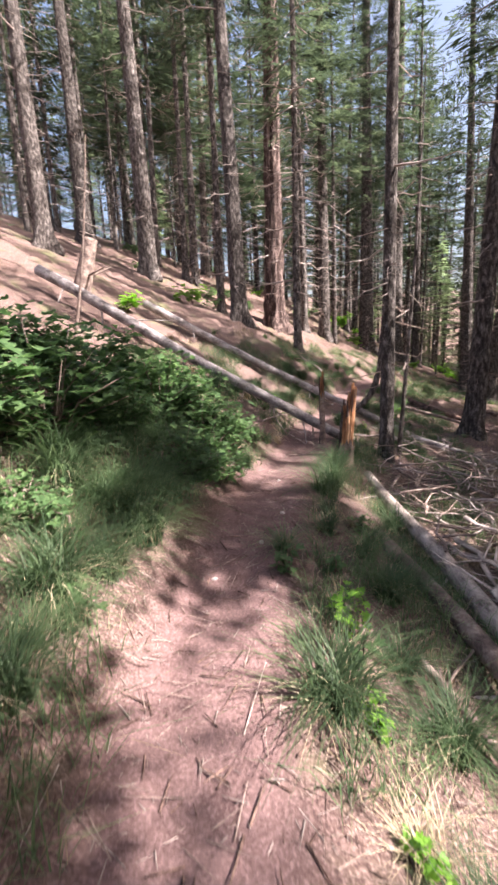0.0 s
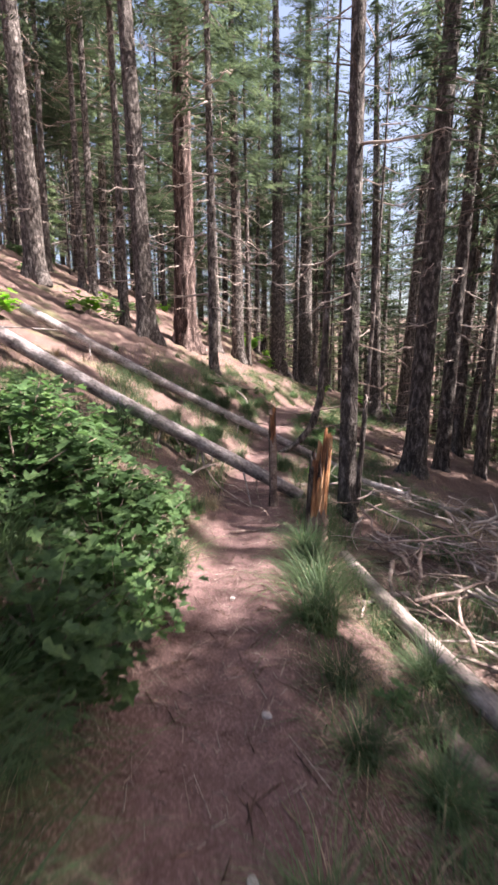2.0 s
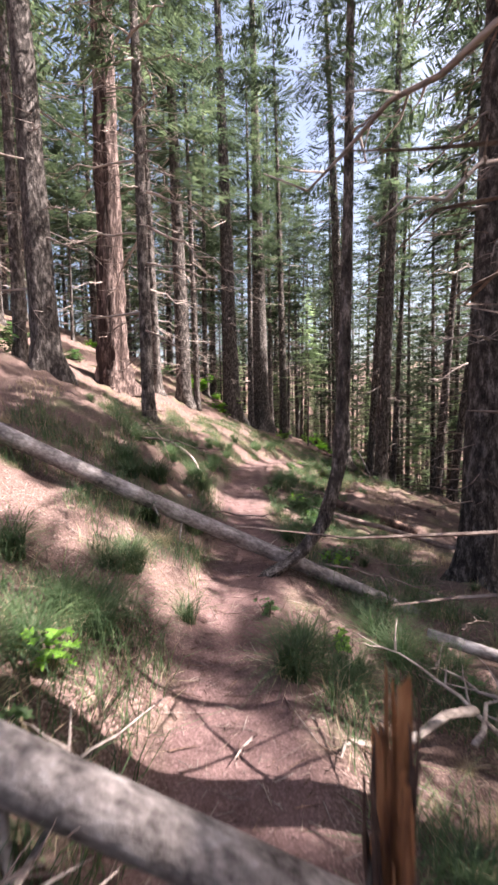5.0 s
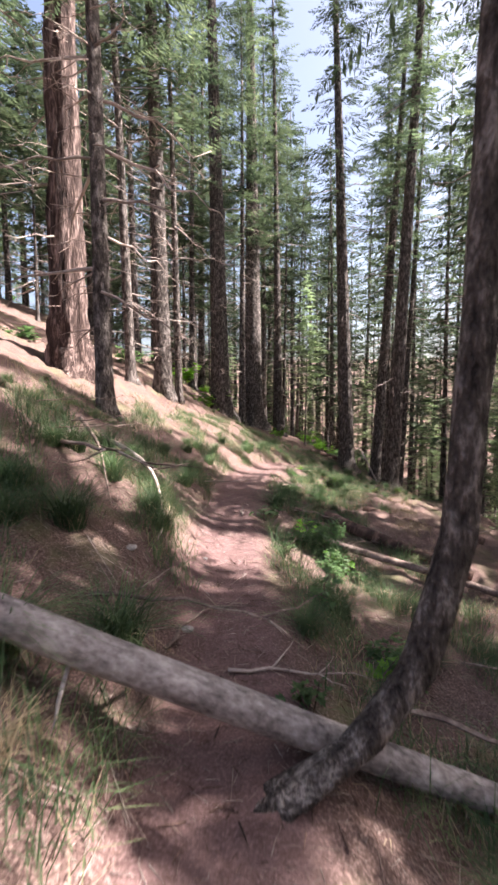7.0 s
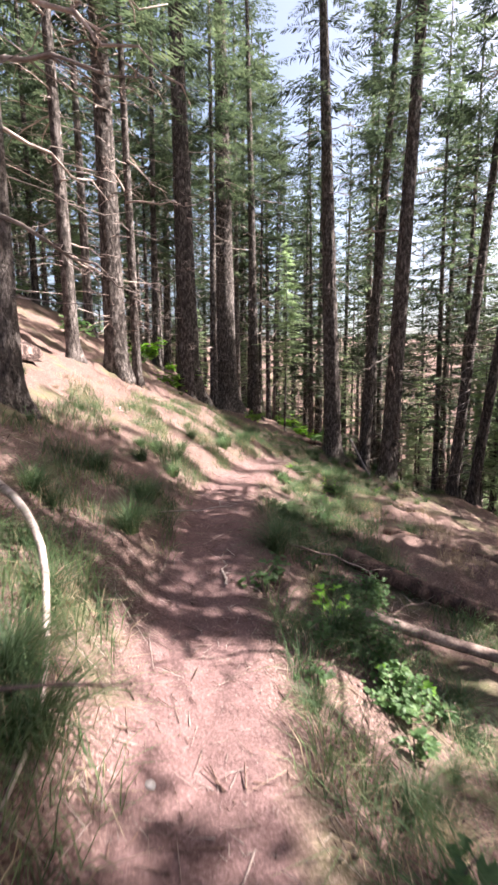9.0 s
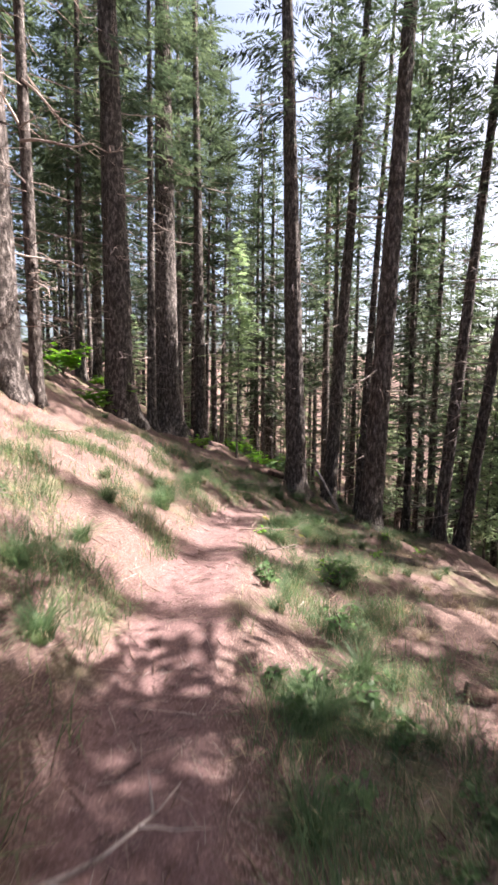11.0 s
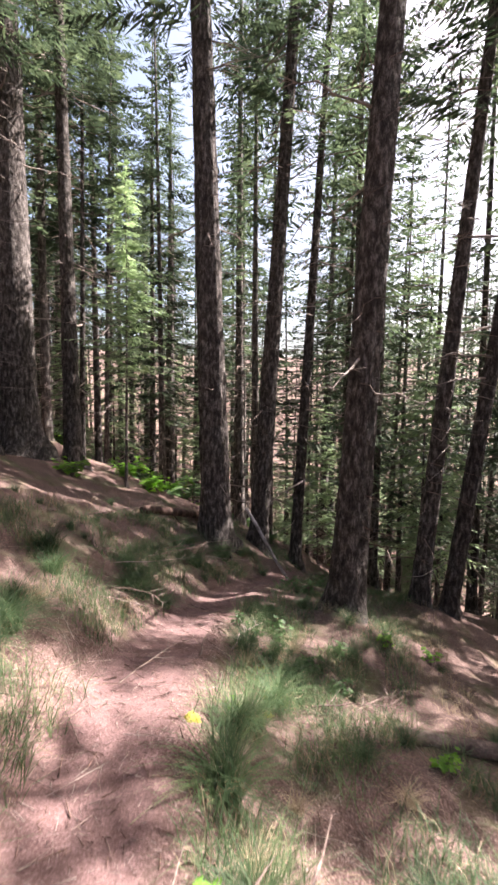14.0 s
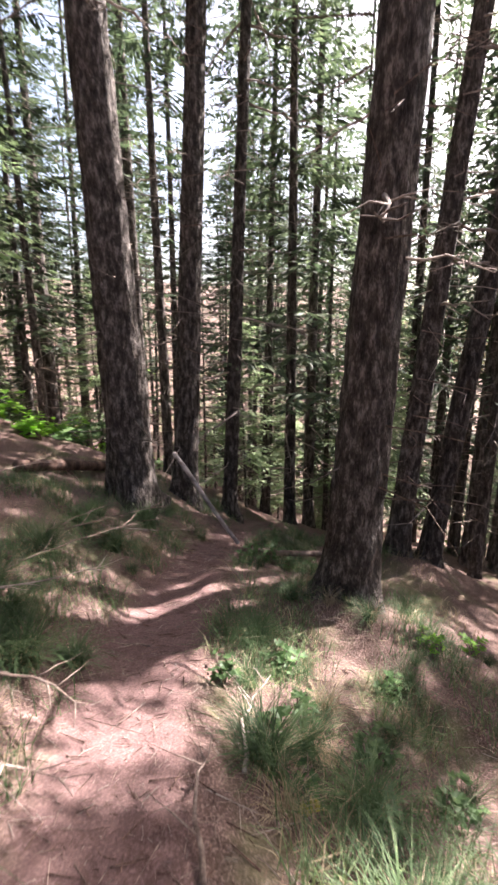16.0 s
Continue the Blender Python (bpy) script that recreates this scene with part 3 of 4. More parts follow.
def woods():
    """Prototypes, then copies scattered over the slope, clear of the trail and of the trees placed above."""
    rng = np.random.RandomState(77)
    kinds = [(0.22, 18, 8, False), (0.3, 21, 9, False), (0.42, 25, 10, False), (0.12, 8, 1.2, True), (0.34, 22, 7, False), (0.48, 26, 9, False),
             (0.3, 20, 3.0, False), (0.08, 5.5, 0.6, True), (0.14, 11, 4.0, False), (0.22, 17, 1.8, False), (0.12, 12, 6.0, False), (0.36, 23, 4, False)]
    spots = np.array([ob.location[:2] for ob in scene.objects if ob.get("category") == "tree"])
    made, count, tries, distant = {}, 0, 0, []
    while count < 640 and tries < 9500:
        tries += 1
        k = rng.randint(len(kinds))
        w, h, low, fresh = kinds[k]
        small = h < 10
        if tries < 700:  # added stand, largely unseen, on the sunny side to shade the trail
            q = LINE[rng.randint(24, len(LINE) - 30)]
            d = rng.uniform(4.5, 19)
            x, y = q[0] + 0.72 * d + rng.normal(0, 1), q[1] - 0.70 * d + rng.normal(0, 1)
            small = False
            k = int(rng.choice([0, 1, 2, 4, 5, 6, 11]))
            w, h, low, fresh = kinds[k]
        elif tries % 12 == 0:  # the stand below the trail's bend
            a, d = rng.uniform(0.4, 1.25), 10 + 22 * rng.uniform()
            x, y = 8 + math.cos(a) * d, 19 + math.sin(a) * d
        elif rng.uniform() < 0.88:  # the woods ahead, seen between the trunks
            a, d = rng.uniform(-0.5, 2.3), 9 + 40 * rng.uniform() ** 0.75
            x, y = 5 + math.cos(a) * d, 14 + math.sin(a) * d
        else:
            a, d = rng.uniform(0, 6.283), 6 + 55 * rng.uniform() ** 0.8
            x, y = 5 + math.cos(a) * d, 13 + math.sin(a) * d
        s = float(lateral(x, y)[0][0])
        if s > 0 and not small and k in (0, 1, 2, 5):  # the downhill side keeps its lower boughs
            k = int(rng.choice([6, 9, 11]))
            w, h, low, fresh = kinds[k]
        if abs(s) < (4.6 if s > 0 else 7.0) and x < 17 or (-9 < s < 0 and y > 8 and x < 11) or math.hypot(x - 12, y - 24) < 4.5:
            continue
        along = min(max(((x - 6) * 6.1 + (y - 18) * 10.6) / 149.6, 0), 1)
        if math.hypot(x - 6 - 6.1 * along, y - 18 - 10.6 * along) < 1.6:  # the young pale conifer stands free
            continue
        if small and s < -6 and y < 27:
            continue
        gap = 1.2 if d > 22 else 1.6
        if ((spots - (x, y)) ** 2).sum(1).min() < gap ** 2:
            continue
        z = ground_at(x, y)
        if shades(x, y, z, low, h, 1.5 if small else 2.6):
            continue
        near = min(math.hypot(x - 2, y - 6), math.hypot(x - 9, y - 19)) < 15 and not small
        key = k + 100 * near
        if math.hypot(x - 5, y - 14) > 27 and k in made:
            distant.append((made[k], pose(x, y, z, 0, 0, rng.uniform(0, 360))))
        elif key not in made:
            made[key] = conifer("young_conifer_tree" if small else "conifer_tree", (x, y), w, h, "young light-green conifer in the woods" if fresh else "conifer of the surrounding woods with bare lower trunk",
                              (rng.normal(0, 0.012), rng.normal(0, 0.012)), seed=60 + k, dead=2 if small else 7, dead_from=1.2, dead_long=2.0, crown_from=low,
                              crown_wide=1.6 if small else 2.6, bark=BARK_FAR, sides=10, rings=14, fresh=fresh, group="surrounding woods", far="mid" if near else "far")
        else:
            copy_thing(made[key], pose(x, y, z, 0, 0, rng.uniform(0, 360)))
        spots = np.vstack([spots, (x, y)])
        count += 1
    # the distant trees, past counting, are one piece
    verts, quads, mats, total = [], [], [], 0
    for tree, m in distant:
        for o in tree.children:
            me = CROWNS_LAST[total % 4] if o.data in CROWNS_FAR else o.data
            if not o.name.startswith(("trunk", "crown", "twig_spray")):
                continue
            co = np.empty(len(me.vertices) * 3, np.float32)
            me.vertices.foreach_get("co", co)
            w = np.array(m @ o.matrix_basis)
            co = co.reshape(-1, 3) @ w[:3, :3].T + w[:3, 3]
            if me.name not in flat:
                flat[me.name] = np.array([p.vertices[:] for p in me.polygons if len(p.vertices) == 4])
            f = flat[me.name]
            verts.append(co)
            quads.append(f + total)
            mats.append(np.full(len(f), 0 if o.name.startswith("trunk") else 3 if o.name.startswith("twig_spray") else 2 if me.materials[0] == FRESH else 1))
            total += len(co)
    me = mesh_arrays("distant_woods", np.concatenate(verts), np.concatenate(quads), BARK_FAR)
    me.materials.append(NEEDLES)
    me.materials.append(FRESH)
    me.materials.append(DEAD_WOOD)
    me.polygons.foreach_set("material_index", np.concatenate(mats).astype(np.int32))
    tagged(new("distant_woods", me), "distant dense conifer woods on the slope", "trees", kind="stuff")


flat = {}
woods()


# ---- fallen logs and stumps ----
def log_thing(name, a, b, ra, rb, mat, label, seed=0, knots=5, lift=None, category="log", knot_long=0.4):
    """A fallen stem from a to b, with broken ends and short branch stubs as its own parts."""
    rng = np.random.RandomState(seed)
    a, b = np.array(a, float), np.array(b, float)
    n = 24
    u = np.linspace(0, 1, n)
    l = np.linalg.norm(b - a)
    p = np.stack([u * l, 0.02 * l * 0.3 * np.sin(u * 5 + seed), 0.012 * l * 0.3 * np.sin(u * 7 + seed)], -1)
    s = Shape()
    s.tube(p, ra + (rb - ra) * u, 16, 0.018, rng)
    ob = new(name)
    d = Vector(b - a).normalized()
    ob.matrix_basis = Matrix.Translation(a) @ d.to_track_quat("X", "Z").to_matrix().to_4x4()
    tagged(ob, label, category)
    part("stem", s.mesh("stem", mat), ob)
    for _ in range(knots):
        t = rng.uniform(0.08, 0.92)
        r = ra + (rb - ra) * t
        k = Shape()
        ang = rng.uniform(1.2, 4.6)
        out = np.array([rng.uniform(0.2, 0.7), math.sin(ang), math.cos(ang)])
        k.tube([np.array([0, 0, 0]), out * (r + knot_long * 0.4), out * (r + knot_long * rng.uniform(0.5, 1.3)) + rng.normal(0, 0.01, 3)], [r * 0.16, r * 0.12, r * 0.05], 6)
        part("branch_stub", k.mesh("branch_stub", mat), ob, Matrix.Translation((t * l, 0, 0)))
    return ob


log_thing("fallen_log", (-3.6, 8.77, 2.83), (1.55, 6.78, -0.07), 0.10, 0.07, PALE_LOG, "pale barkless fallen log lying across the trail", 1, 11, knot_long=0.6)
log_thing("fallen_log", (-2.2, 11.06, 2.40), (4.9, 9.36, -1.34), 0.088, 0.06, PALE_LOG, "weathered grey fallen log crossing the trail below the trees", 2, 7)


def on_ground(x, y, up=0.0):
    return (x, y, ground_at(float(x), float(y)) + up)


log_thing("fallen_log", on_ground(1.58, 5.6, 0.04), on_ground(1.5, 1.7, 0.1), 0.06, 0.075, DEAD_WOOD, "grey fallen log along the downhill side of the trail", 4, 4)
log_thing("fallen_log", on_ground(1.2, 3.85, 0.02), on_ground(1.4, 1.4, 0.06), 0.055, 0.07, TWIG, "brown fallen pole below the trail edge", 5, 4)
log_thing("fallen_log", on_ground(0.92, 2.3, 0.02), on_ground(1.12, 1.1, 0.05), 0.025, 0.03, TWIG, "dark fallen log in branch debris", 6, 4)
log_thing("fallen_log", on_ground(3.3, 8.9, 0.1), on_ground(5.6, 7.0, 0.1), 0.05, 0.04, PALE_LOG, "pale thin log on the downhill slope", 7, 4)
log_thing("fallen_log", on_ground(6.6, 15.6, 0.05), on_ground(7.9, 14.0, 0.06), 0.075, 0.06, ROT, "rotting log with sunlit crumbling edge", 8, 2)
log_thing("fallen_log", on_ground(5.2, 14.6, 0.08), on_ground(6.5, 12.9, 0.05), 0.1, 0.07, ROT, "dark rotten log end on the slope", 9, 2)
log_thing("fallen_log", on_ground(4.6, 13.6, 0.04), on_ground(6.6, 12.0, 0.05), 0.05, 0.04, TWIG, "thin dark fallen pole", 10, 3)
log_thing("fallen_log", on_ground(9.4, 19.4, 0.05), on_ground(10.6, 18.1, 0.05), 0.07, 0.06, TWIG, "brown fallen log below the trail", 11, 2)
log_thing("fallen_log", on_ground(11.0, 26.0, 0.1), on_ground(13.5, 26.6, 0.1), 0.09, 0.08, ROT, "dark log lying behind the large conifer", 12, 2)
log_thing("fallen_pole", (12.75, 24.7, -0.75), on_ground(12.9, 23.6, 0.03), 0.035, 0.03, PALE_LOG, "pale broken pole leaning on a trunk", 13, 0)
log_thing("fallen_log", on_ground(12.6, 23.3, 0.03), on_ground(14.2, 22.6, 0.05), 0.05, 0.04, TWIG, "thin fallen pole below the trail", 14, 2)


def snag(name, at, height, width, mat, label, seed, lean, foot=0.3):
    """A stump snapped off high: a torn core of bare wood with bark left on part of it."""
    rng = np.random.RandomState(seed)
    ob = thing(name, on_ground(*at), label, "stump")

    def column(radius, a0, a1, sides, top_of, jag, me_name, m, hide):
        rows = 14
        ang = np.linspace(a0, a1, sides)
        u = np.linspace(0, 1, rows)[:, None]
        top = top_of(ang) + rng.uniform(-jag, jag, sides)
        z = -0.12 + u * (top[None] + 0.12)
        rad = radius * (1 + 0.35 * np.exp(-np.clip(z, 0, None) / 0.09)) * (1 + 0.05 * rng.normal(0, 1, (1, sides)) + 0.02 * rng.normal(0, 1, (rows, sides)))
        outer = np.stack([rad * np.cos(ang) + lean * z, rad * np.sin(ang), z], -1)
        inner = np.stack([rad * hide * np.cos(ang) + lean * z, rad * hide * np.sin(ang), z - 0.02], -1)
        v = np.concatenate([outer.reshape(-1, 3), inner.reshape(-1, 3)])
        base, f = rows * sides, []
        for i in range(rows - 1):
            for k in range(sides - 1):
                q = i * sides + k
                f.append((q, q + 1, q + 1 + sides, q + sides))
                f.append((base + q + sides, base + q + 1 + sides, base + q + 1, base + q))
        e = (rows - 1) * sides
        f += [(e + k, e + k + 1, base + e + k + 1, base + e + k) for k in range(sides - 1)]
        f += [(i * sides, (i + 1) * sides, base + (i + 1) * sides, base + i * sides) for i in range(rows - 1)]
        f += [(base + i * sides + sides - 1, base + (i + 1) * sides + sides - 1, (i + 1) * sides + sides - 1, i * sides + sides - 1) for i in range(rows - 1)]
        s = Shape()
        s.add(v, f)
        return s.mesh(me_name, m, smooth=False)

    for _ in range(9):
        a, base, l = rng.uniform(0, 6.283), height * rng.uniform(0.55, 0.8), height * rng.uniform(0.12, 0.26)
        r = width * rng.uniform(0.2, 0.42)
        shard = Shape()
        shard.tube([[0, 0, 0], [0.01 * math.cos(a), 0.01 * math.sin(a), l * 0.5], [0.05 * l * math.cos(a), 0.05 * l * math.sin(a), l]], [width * 0.09, width * 0.06, 0.002], 4, 0.3, rng)
        part("splinter", shard.mesh("splinter", ROT if rng.uniform() < 0.6 else mat, smooth=False), ob, Matrix.Translation((r * math.cos(a) + lean * base, r * math.sin(a), base)), "dark jagged splinter")
    part("torn_wood", column(width * 0.42, 0, 6.283, 40, lambda a: height * (0.78 + 0.16 * np.cos(a - 0.5)), height * 0.11, "torn_wood", mat, 0.35), ob, label="torn orange-brown inner wood")
    part("bark", column(width * 0.5, 1.2, 3.6, 14, lambda a: height * (0.74 + 0.0 * a), height * 0.1, "bark", BARK, 0.86), ob, label="grey bark left on one side")
    part("lower_bark", column(width * 0.49, -2.7, 1.3, 18, lambda a: height * foot + 0 * a, height * 0.06, "lower_bark", TWIG, 0.88), ob, label="pale bark round the foot")
    return ob


snag("broken_stump", (1.27, 5.6), 1.0, 0.19, ORANGE, "tall snapped stump with splintered orange wood", 1, 0.06)
snag("broken_stump", (1.14, 6.45), 1.06, 0.075, ORANGE, "thin snapped sapling stump with reddish torn top", 2, -0.02, 0.66)
log_thing("dead_tree", on_ground(-3.4, 10.4, -0.1), on_ground(-3.05, 10.4, 1.25), 0.2, 0.13, TWIG, "pale barkless broken stem leaning on the bank", 21, 2, category="dead tree")
conifer("dead_sapling", (-2.16, 6.1), 0.05, 2.4, "thin dead dark sapling leaning", (0.18, 0.0), seed=42, dead=9, dead_from=1.2, dead_long=0.4, bark=TWIG, crown=False, group="", rings=14, sides=8)


# ---- grass, shrubs and litter ----
def blade(s, rng, root, az, length, width, arch):
    """One arching grass blade of three strips."""
    d, n = np.array([math.cos(az), math.sin(az), 0]), np.array([-math.sin(az), math.cos(az), 0])
    pts = []
    for u in (0, 0.35, 0.7, 1.0):
        c = root + d * length * arch * u ** 1.7 + np.array([0, 0, length * (u - 0.62 * arch * u ** 2.4)])
        w = width * (1 - u) + 0.0005
        pts += [c - n * w / 2, c + n * w / 2]
    s.add(pts, [(0, 1, 3, 2), (2, 3, 5, 4), (4, 5, 7, 6)])


def tuft_mesh(seed, blades, length, width, spread, mat):
    rng = np.random.RandomState(seed)
    s = Shape()
    for _ in range(blades):
        az = rng.uniform(0, 6.283)
        r = spread * rng.uniform() ** 0.7
        a2 = rng.uniform(0, 6.283)
        blade(s, rng, np.array([r * math.cos(a2), r * math.sin(a2), -0.02]), az, length * rng.uniform(0.5, 1.1), width * rng.uniform(0.6, 1.3), rng.uniform(0.45, 1.25))
    return s.mesh("grass_tuft", mat)


TUFTS = [tuft_mesh(k, 190, 0.42, 0.006, 0.08, GRASS) for k in range(3)]
TUFTS_DRY = [tuft_mesh(10 + k, 120, 0.32, 0.005, 0.08, STRAW) for k in range(2)]
THATCH = [tuft_mesh(30 + k, 45, 0.34, 0.005, 0.1, STRAW) for k in range(2)]
TUFTS_BIG = [tuft_mesh(20 + k, 260, 0.55, 0.008, 0.1, GRASS) for k in range(2)]


def tuft(x, y, size=1.0, kind="green", turn=0.0):
    me = {"green": TUFTS, "dry": TUFTS_DRY, "big": TUFTS_BIG}[kind]
    label = {"green": "arching tuft of fine green forest grass", "dry": "dry straw-coloured grass tuft", "big": "large tuft of long arching green grass"}[kind]
    ob = new("grass_tuft", me[int(abs(x * 7 + y * 13)) % len(me)])
    ob.matrix_basis = pose(*on_ground(x, y), 0, 0, turn) @ Matrix.Diagonal((size, size, size, 1))
    if kind != "dry":
        part("thatch", THATCH[int(abs(x * 3 + y * 5)) % 2], ob, label="dry straw blades at its foot")
    return tagged(ob, label, "grass", "grass tufts by the trail")


for x, y, size, kind in [(0.32, 1.55, 1.0, "big"), (0.25, 2.85, 0.8, "green"), (-0.62, 2.6, 1.0, "green"), (0.8, 4.3, 1.1, "big"), (0.95, 4.75, 1.1, "big"), (1.05, 5.15, 1.0, "green"),
                         (0.72, 3.8, 0.9, "green"), (0.62, 3.4, 0.9, "green"), (0.45, 6.25, 0.9, "dry"), (0.3, 6.0, 0.8, "green"), (0.02, 5.1, 0.6, "dry"), (1.42, 6.55, 0.6, "green"),
                         (1.75, 8.15, 0.9, "big"), (1.95, 8.5, 0.8, "green"), (1.15, 11.3, 0.9, "big"), (1.5, 11.5, 1.1, "big"), (1.3, 8.9, 0.8, "green"), (1.0, 9.3, 0.8, "green"),
                         (3.45, 11.4, 1.0, "big"), (3.7, 11.8, 0.8, "dry"), (3.3, 15.3, 0.9, "green"), (3.0, 14.6, 0.9, "green"), (4.3, 14.5, 1.0, "big"), (5.6, 19.3, 1.0, "big"),
                         (6.7, 20.9, 1.15, "big"), (6.95, 21.2, 1.0, "big"), (7.3, 21.6, 0.9, "dry"), (7.5, 19.45, 1.0, "big"), (8.0, 19.9, 0.9, "big"), (7.75, 19.7, 0.8, "green"),
                         (6.3, 17.4, 0.9, "green"), (9.3, 20.5, 0.8, "big"), (9.5, 20.8, 0.7, "dry"), (10.2, 21.7, 0.8, "big"), (11.3, 21.1, 0.8, "green"), (11.9, 20.9, 0.8, "green"), (9.0, 23.1, 0.9, "big"), (9.6, 23.6, 0.8, "dry"),
                         (12.9, 24.3, 0.7, "green"), (-0.75, 1.7, 0.8, "green"), (-0.55, 3.3, 0.9, "green"), (-0.5, 3.9, 0.8, "green"), (-0.9, 2.1, 0.9, "green"), (0.5, 2.3, 0.7, "green")]:
    tuft(x, y, size, kind, (x * 977 + y * 331) % 360)

EDGE = np.random.RandomState(21)
for y in np.arange(0.6, 23.5, 0.42):
    for side in (-1, 1):
        k = int(np.argmin(np.abs(LINE[:, 1] - y)))
        t = LINE[k + 1, :2] - LINE[k, :2]
        t = t / np.linalg.norm(t)
        s = side * EDGE.uniform(0.55, 1.15)
        if EDGE.uniform() < 0.72:
            x0, y0 = LINE[k, :2] + np.array([t[1], -t[0]]) * s + EDGE.normal(0, 0.12, 2)
            tuft(float(x0), float(y0), float(EDGE.uniform(0.55, 0.95)), EDGE.choice(["big", "green", "big", "dry"]), float(EDGE.uniform(0, 360)))

SCATTER = np.random.RandomState(5)
for _ in range(130):
    k = SCATTER.randint(20, len(LINE) - 30)
    s = SCATTER.choice([-1, 1]) * SCATTER.uniform(0.55, 3.6)
    t = LINE[k + 1, :2] - LINE[k, :2]
    t /= np.linalg.norm(t)
    x, y = LINE[k, 0] + t[1] * s, LINE[k, 1] - t[0] * s
    tuft(float(x), float(y), SCATTER.uniform(0.4, 0.8), SCATTER.choice(["green", "green", "dry"]), SCATTER.uniform(0, 360))


def leaf(s, rng, base, direction, size, lobes=True):
    """A lobed leaf, folded along its midrib."""
    d = direction / np.linalg.norm(direction)
    side = np.cross(d, [0, 0, 1.0]) + rng.normal(0, 0.15, 3)
    side /= np.linalg.norm(side)
    up = np.cross(side, d)
    outline = [(0.0, 0.0), (0.06, 0.3), (0.3, 0.52), (0.36, 0.22), (0.68, 0.4), (0.7, 0.14), (1.0, 0.0)] if lobes else [(0.0, 0.0), (0.15, 0.16), (0.4, 0.27), (0.7, 0.2), (1.0, 0.0)]
    v = [base + d * size * u for u, _ in outline] + [base + d * size * u + side * size * w + up * size * w * 0.35 for u, w in outline[1:-1]] \
        + [base + d * size * u - side * size * w + up * size * w * 0.35 for u, w in outline[1:-1]]
    n = len(outline)
    v = np.array(v) - np.array([0, 0, 1]) * (np.array([0.12 * size * u * u for u, _ in outline] + 2 * [0.12 * size * u * u for u, _ in outline[1:-1]]))[:, None]
    f = []
    for off, flip in ((n, False), (2 * n - 2, True)):
        ring = [0, *range(off, off + n - 2), n - 1]
        for i in range(n - 1):
            q = [i, i + 1, ring[i + 1], ring[i]]
            q = list(dict.fromkeys(q))
            f.append(tuple(q[::-1] if flip else q))
    s.add(v, f)


def shrub_meshes(seed, radius, height, leaves, size, mat, lobes=True):
    """Stems and leaves of one bush, about a metre wide at radius 0.5."""
    rng = np.random.RandomState(seed)
    stems, foliage = Shape(), Shape()
    tips = []
    for _ in range(max(5, leaves // 22)):
        az, reach = rng.uniform(0, 6.283), radius * rng.uniform(0.25, 1.0)
        top = np.array([reach * math.cos(az), reach * math.sin(az), height * rng.uniform(0.45, 1.0) * (1.1 - 0.5 * reach / radius)])
        mid = top * [0.4, 0.4, 0.6] + rng.normal(0, 0.02, 3)
        stems.tube([[0, 0, -0.05], mid, top], [0.008, 0.005, 0.002], 5)
        tips.append((mid, top))
    for _ in range(leaves):
        mid, top = tips[rng.randint(len(tips))]
        t = rng.uniform(0, 1) ** 0.7
        b = mid * 0.55 + (top - mid * 0.55) * t + rng.normal(0, 0.07, 3) * radius * 1.6
        b[2] = max(b[2], 0.02)
        az = rng.uniform(0, 6.283)
        leaf(foliage, rng, b, np.array([math.cos(az), math.sin(az), rng.uniform(-0.5, 0.25)]), size * rng.uniform(0.6, 1.25), lobes)
    return stems.mesh("stems", TWIG), foliage.mesh("leaves", mat, smooth=False)


BUSHES = [shrub_meshes(k, 0.55, 0.7, 560, 0.088, LEAF) for k in range(3)]
UNDERGROWTH = [shrub_meshes(50 + k, 0.6, 0.7, 90, 0.15, LEAF_BRIGHT if k == 1 else LEAF) for k in range(3)]
SPRIGS = [shrub_meshes(30 + k, 0.16, 0.25, 26, 0.075, LEAF_BRIGHT) for k in range(3)]
HERBS = [shrub_meshes(40 + k, 0.17, 0.2, 34, 0.06, LEAF) for k in range(3)]


def shrub(x, y, size, kind, turn=0.0, tall=1.0):
    sets, name, label = {"bush": (BUSHES, "leafy_shrub", "dense green leafy shrub on the uphill bank"), "far": (UNDERGROWTH, "leafy_shrub", "light green undergrowth shrub on the slope"), "sprig": (SPRIGS, "seedling_plant", "small plant with bright green leaves"),
                         "herb": (HERBS, "low_plant", "low green leafy plant at the trail edge")}[kind]
    stems, leaves = sets[int(abs(x * 5 + y * 11)) % 3]
    ob = new(name)
    ob.matrix_basis = pose(*on_ground(x, y), 0, 0, turn) @ Matrix.Diagonal((size, size, size * tall, 1))
    tagged(ob, label, "shrub" if kind in ("bush", "far") else "plant", {"far": "undergrowth shrubs", "bush": "shrubs on the bank", "sprig": "bright seedlings", "herb": "low trailside plants"}[kind])
    part("stem", stems, ob)
    part("foliage", leaves, ob)
    return ob


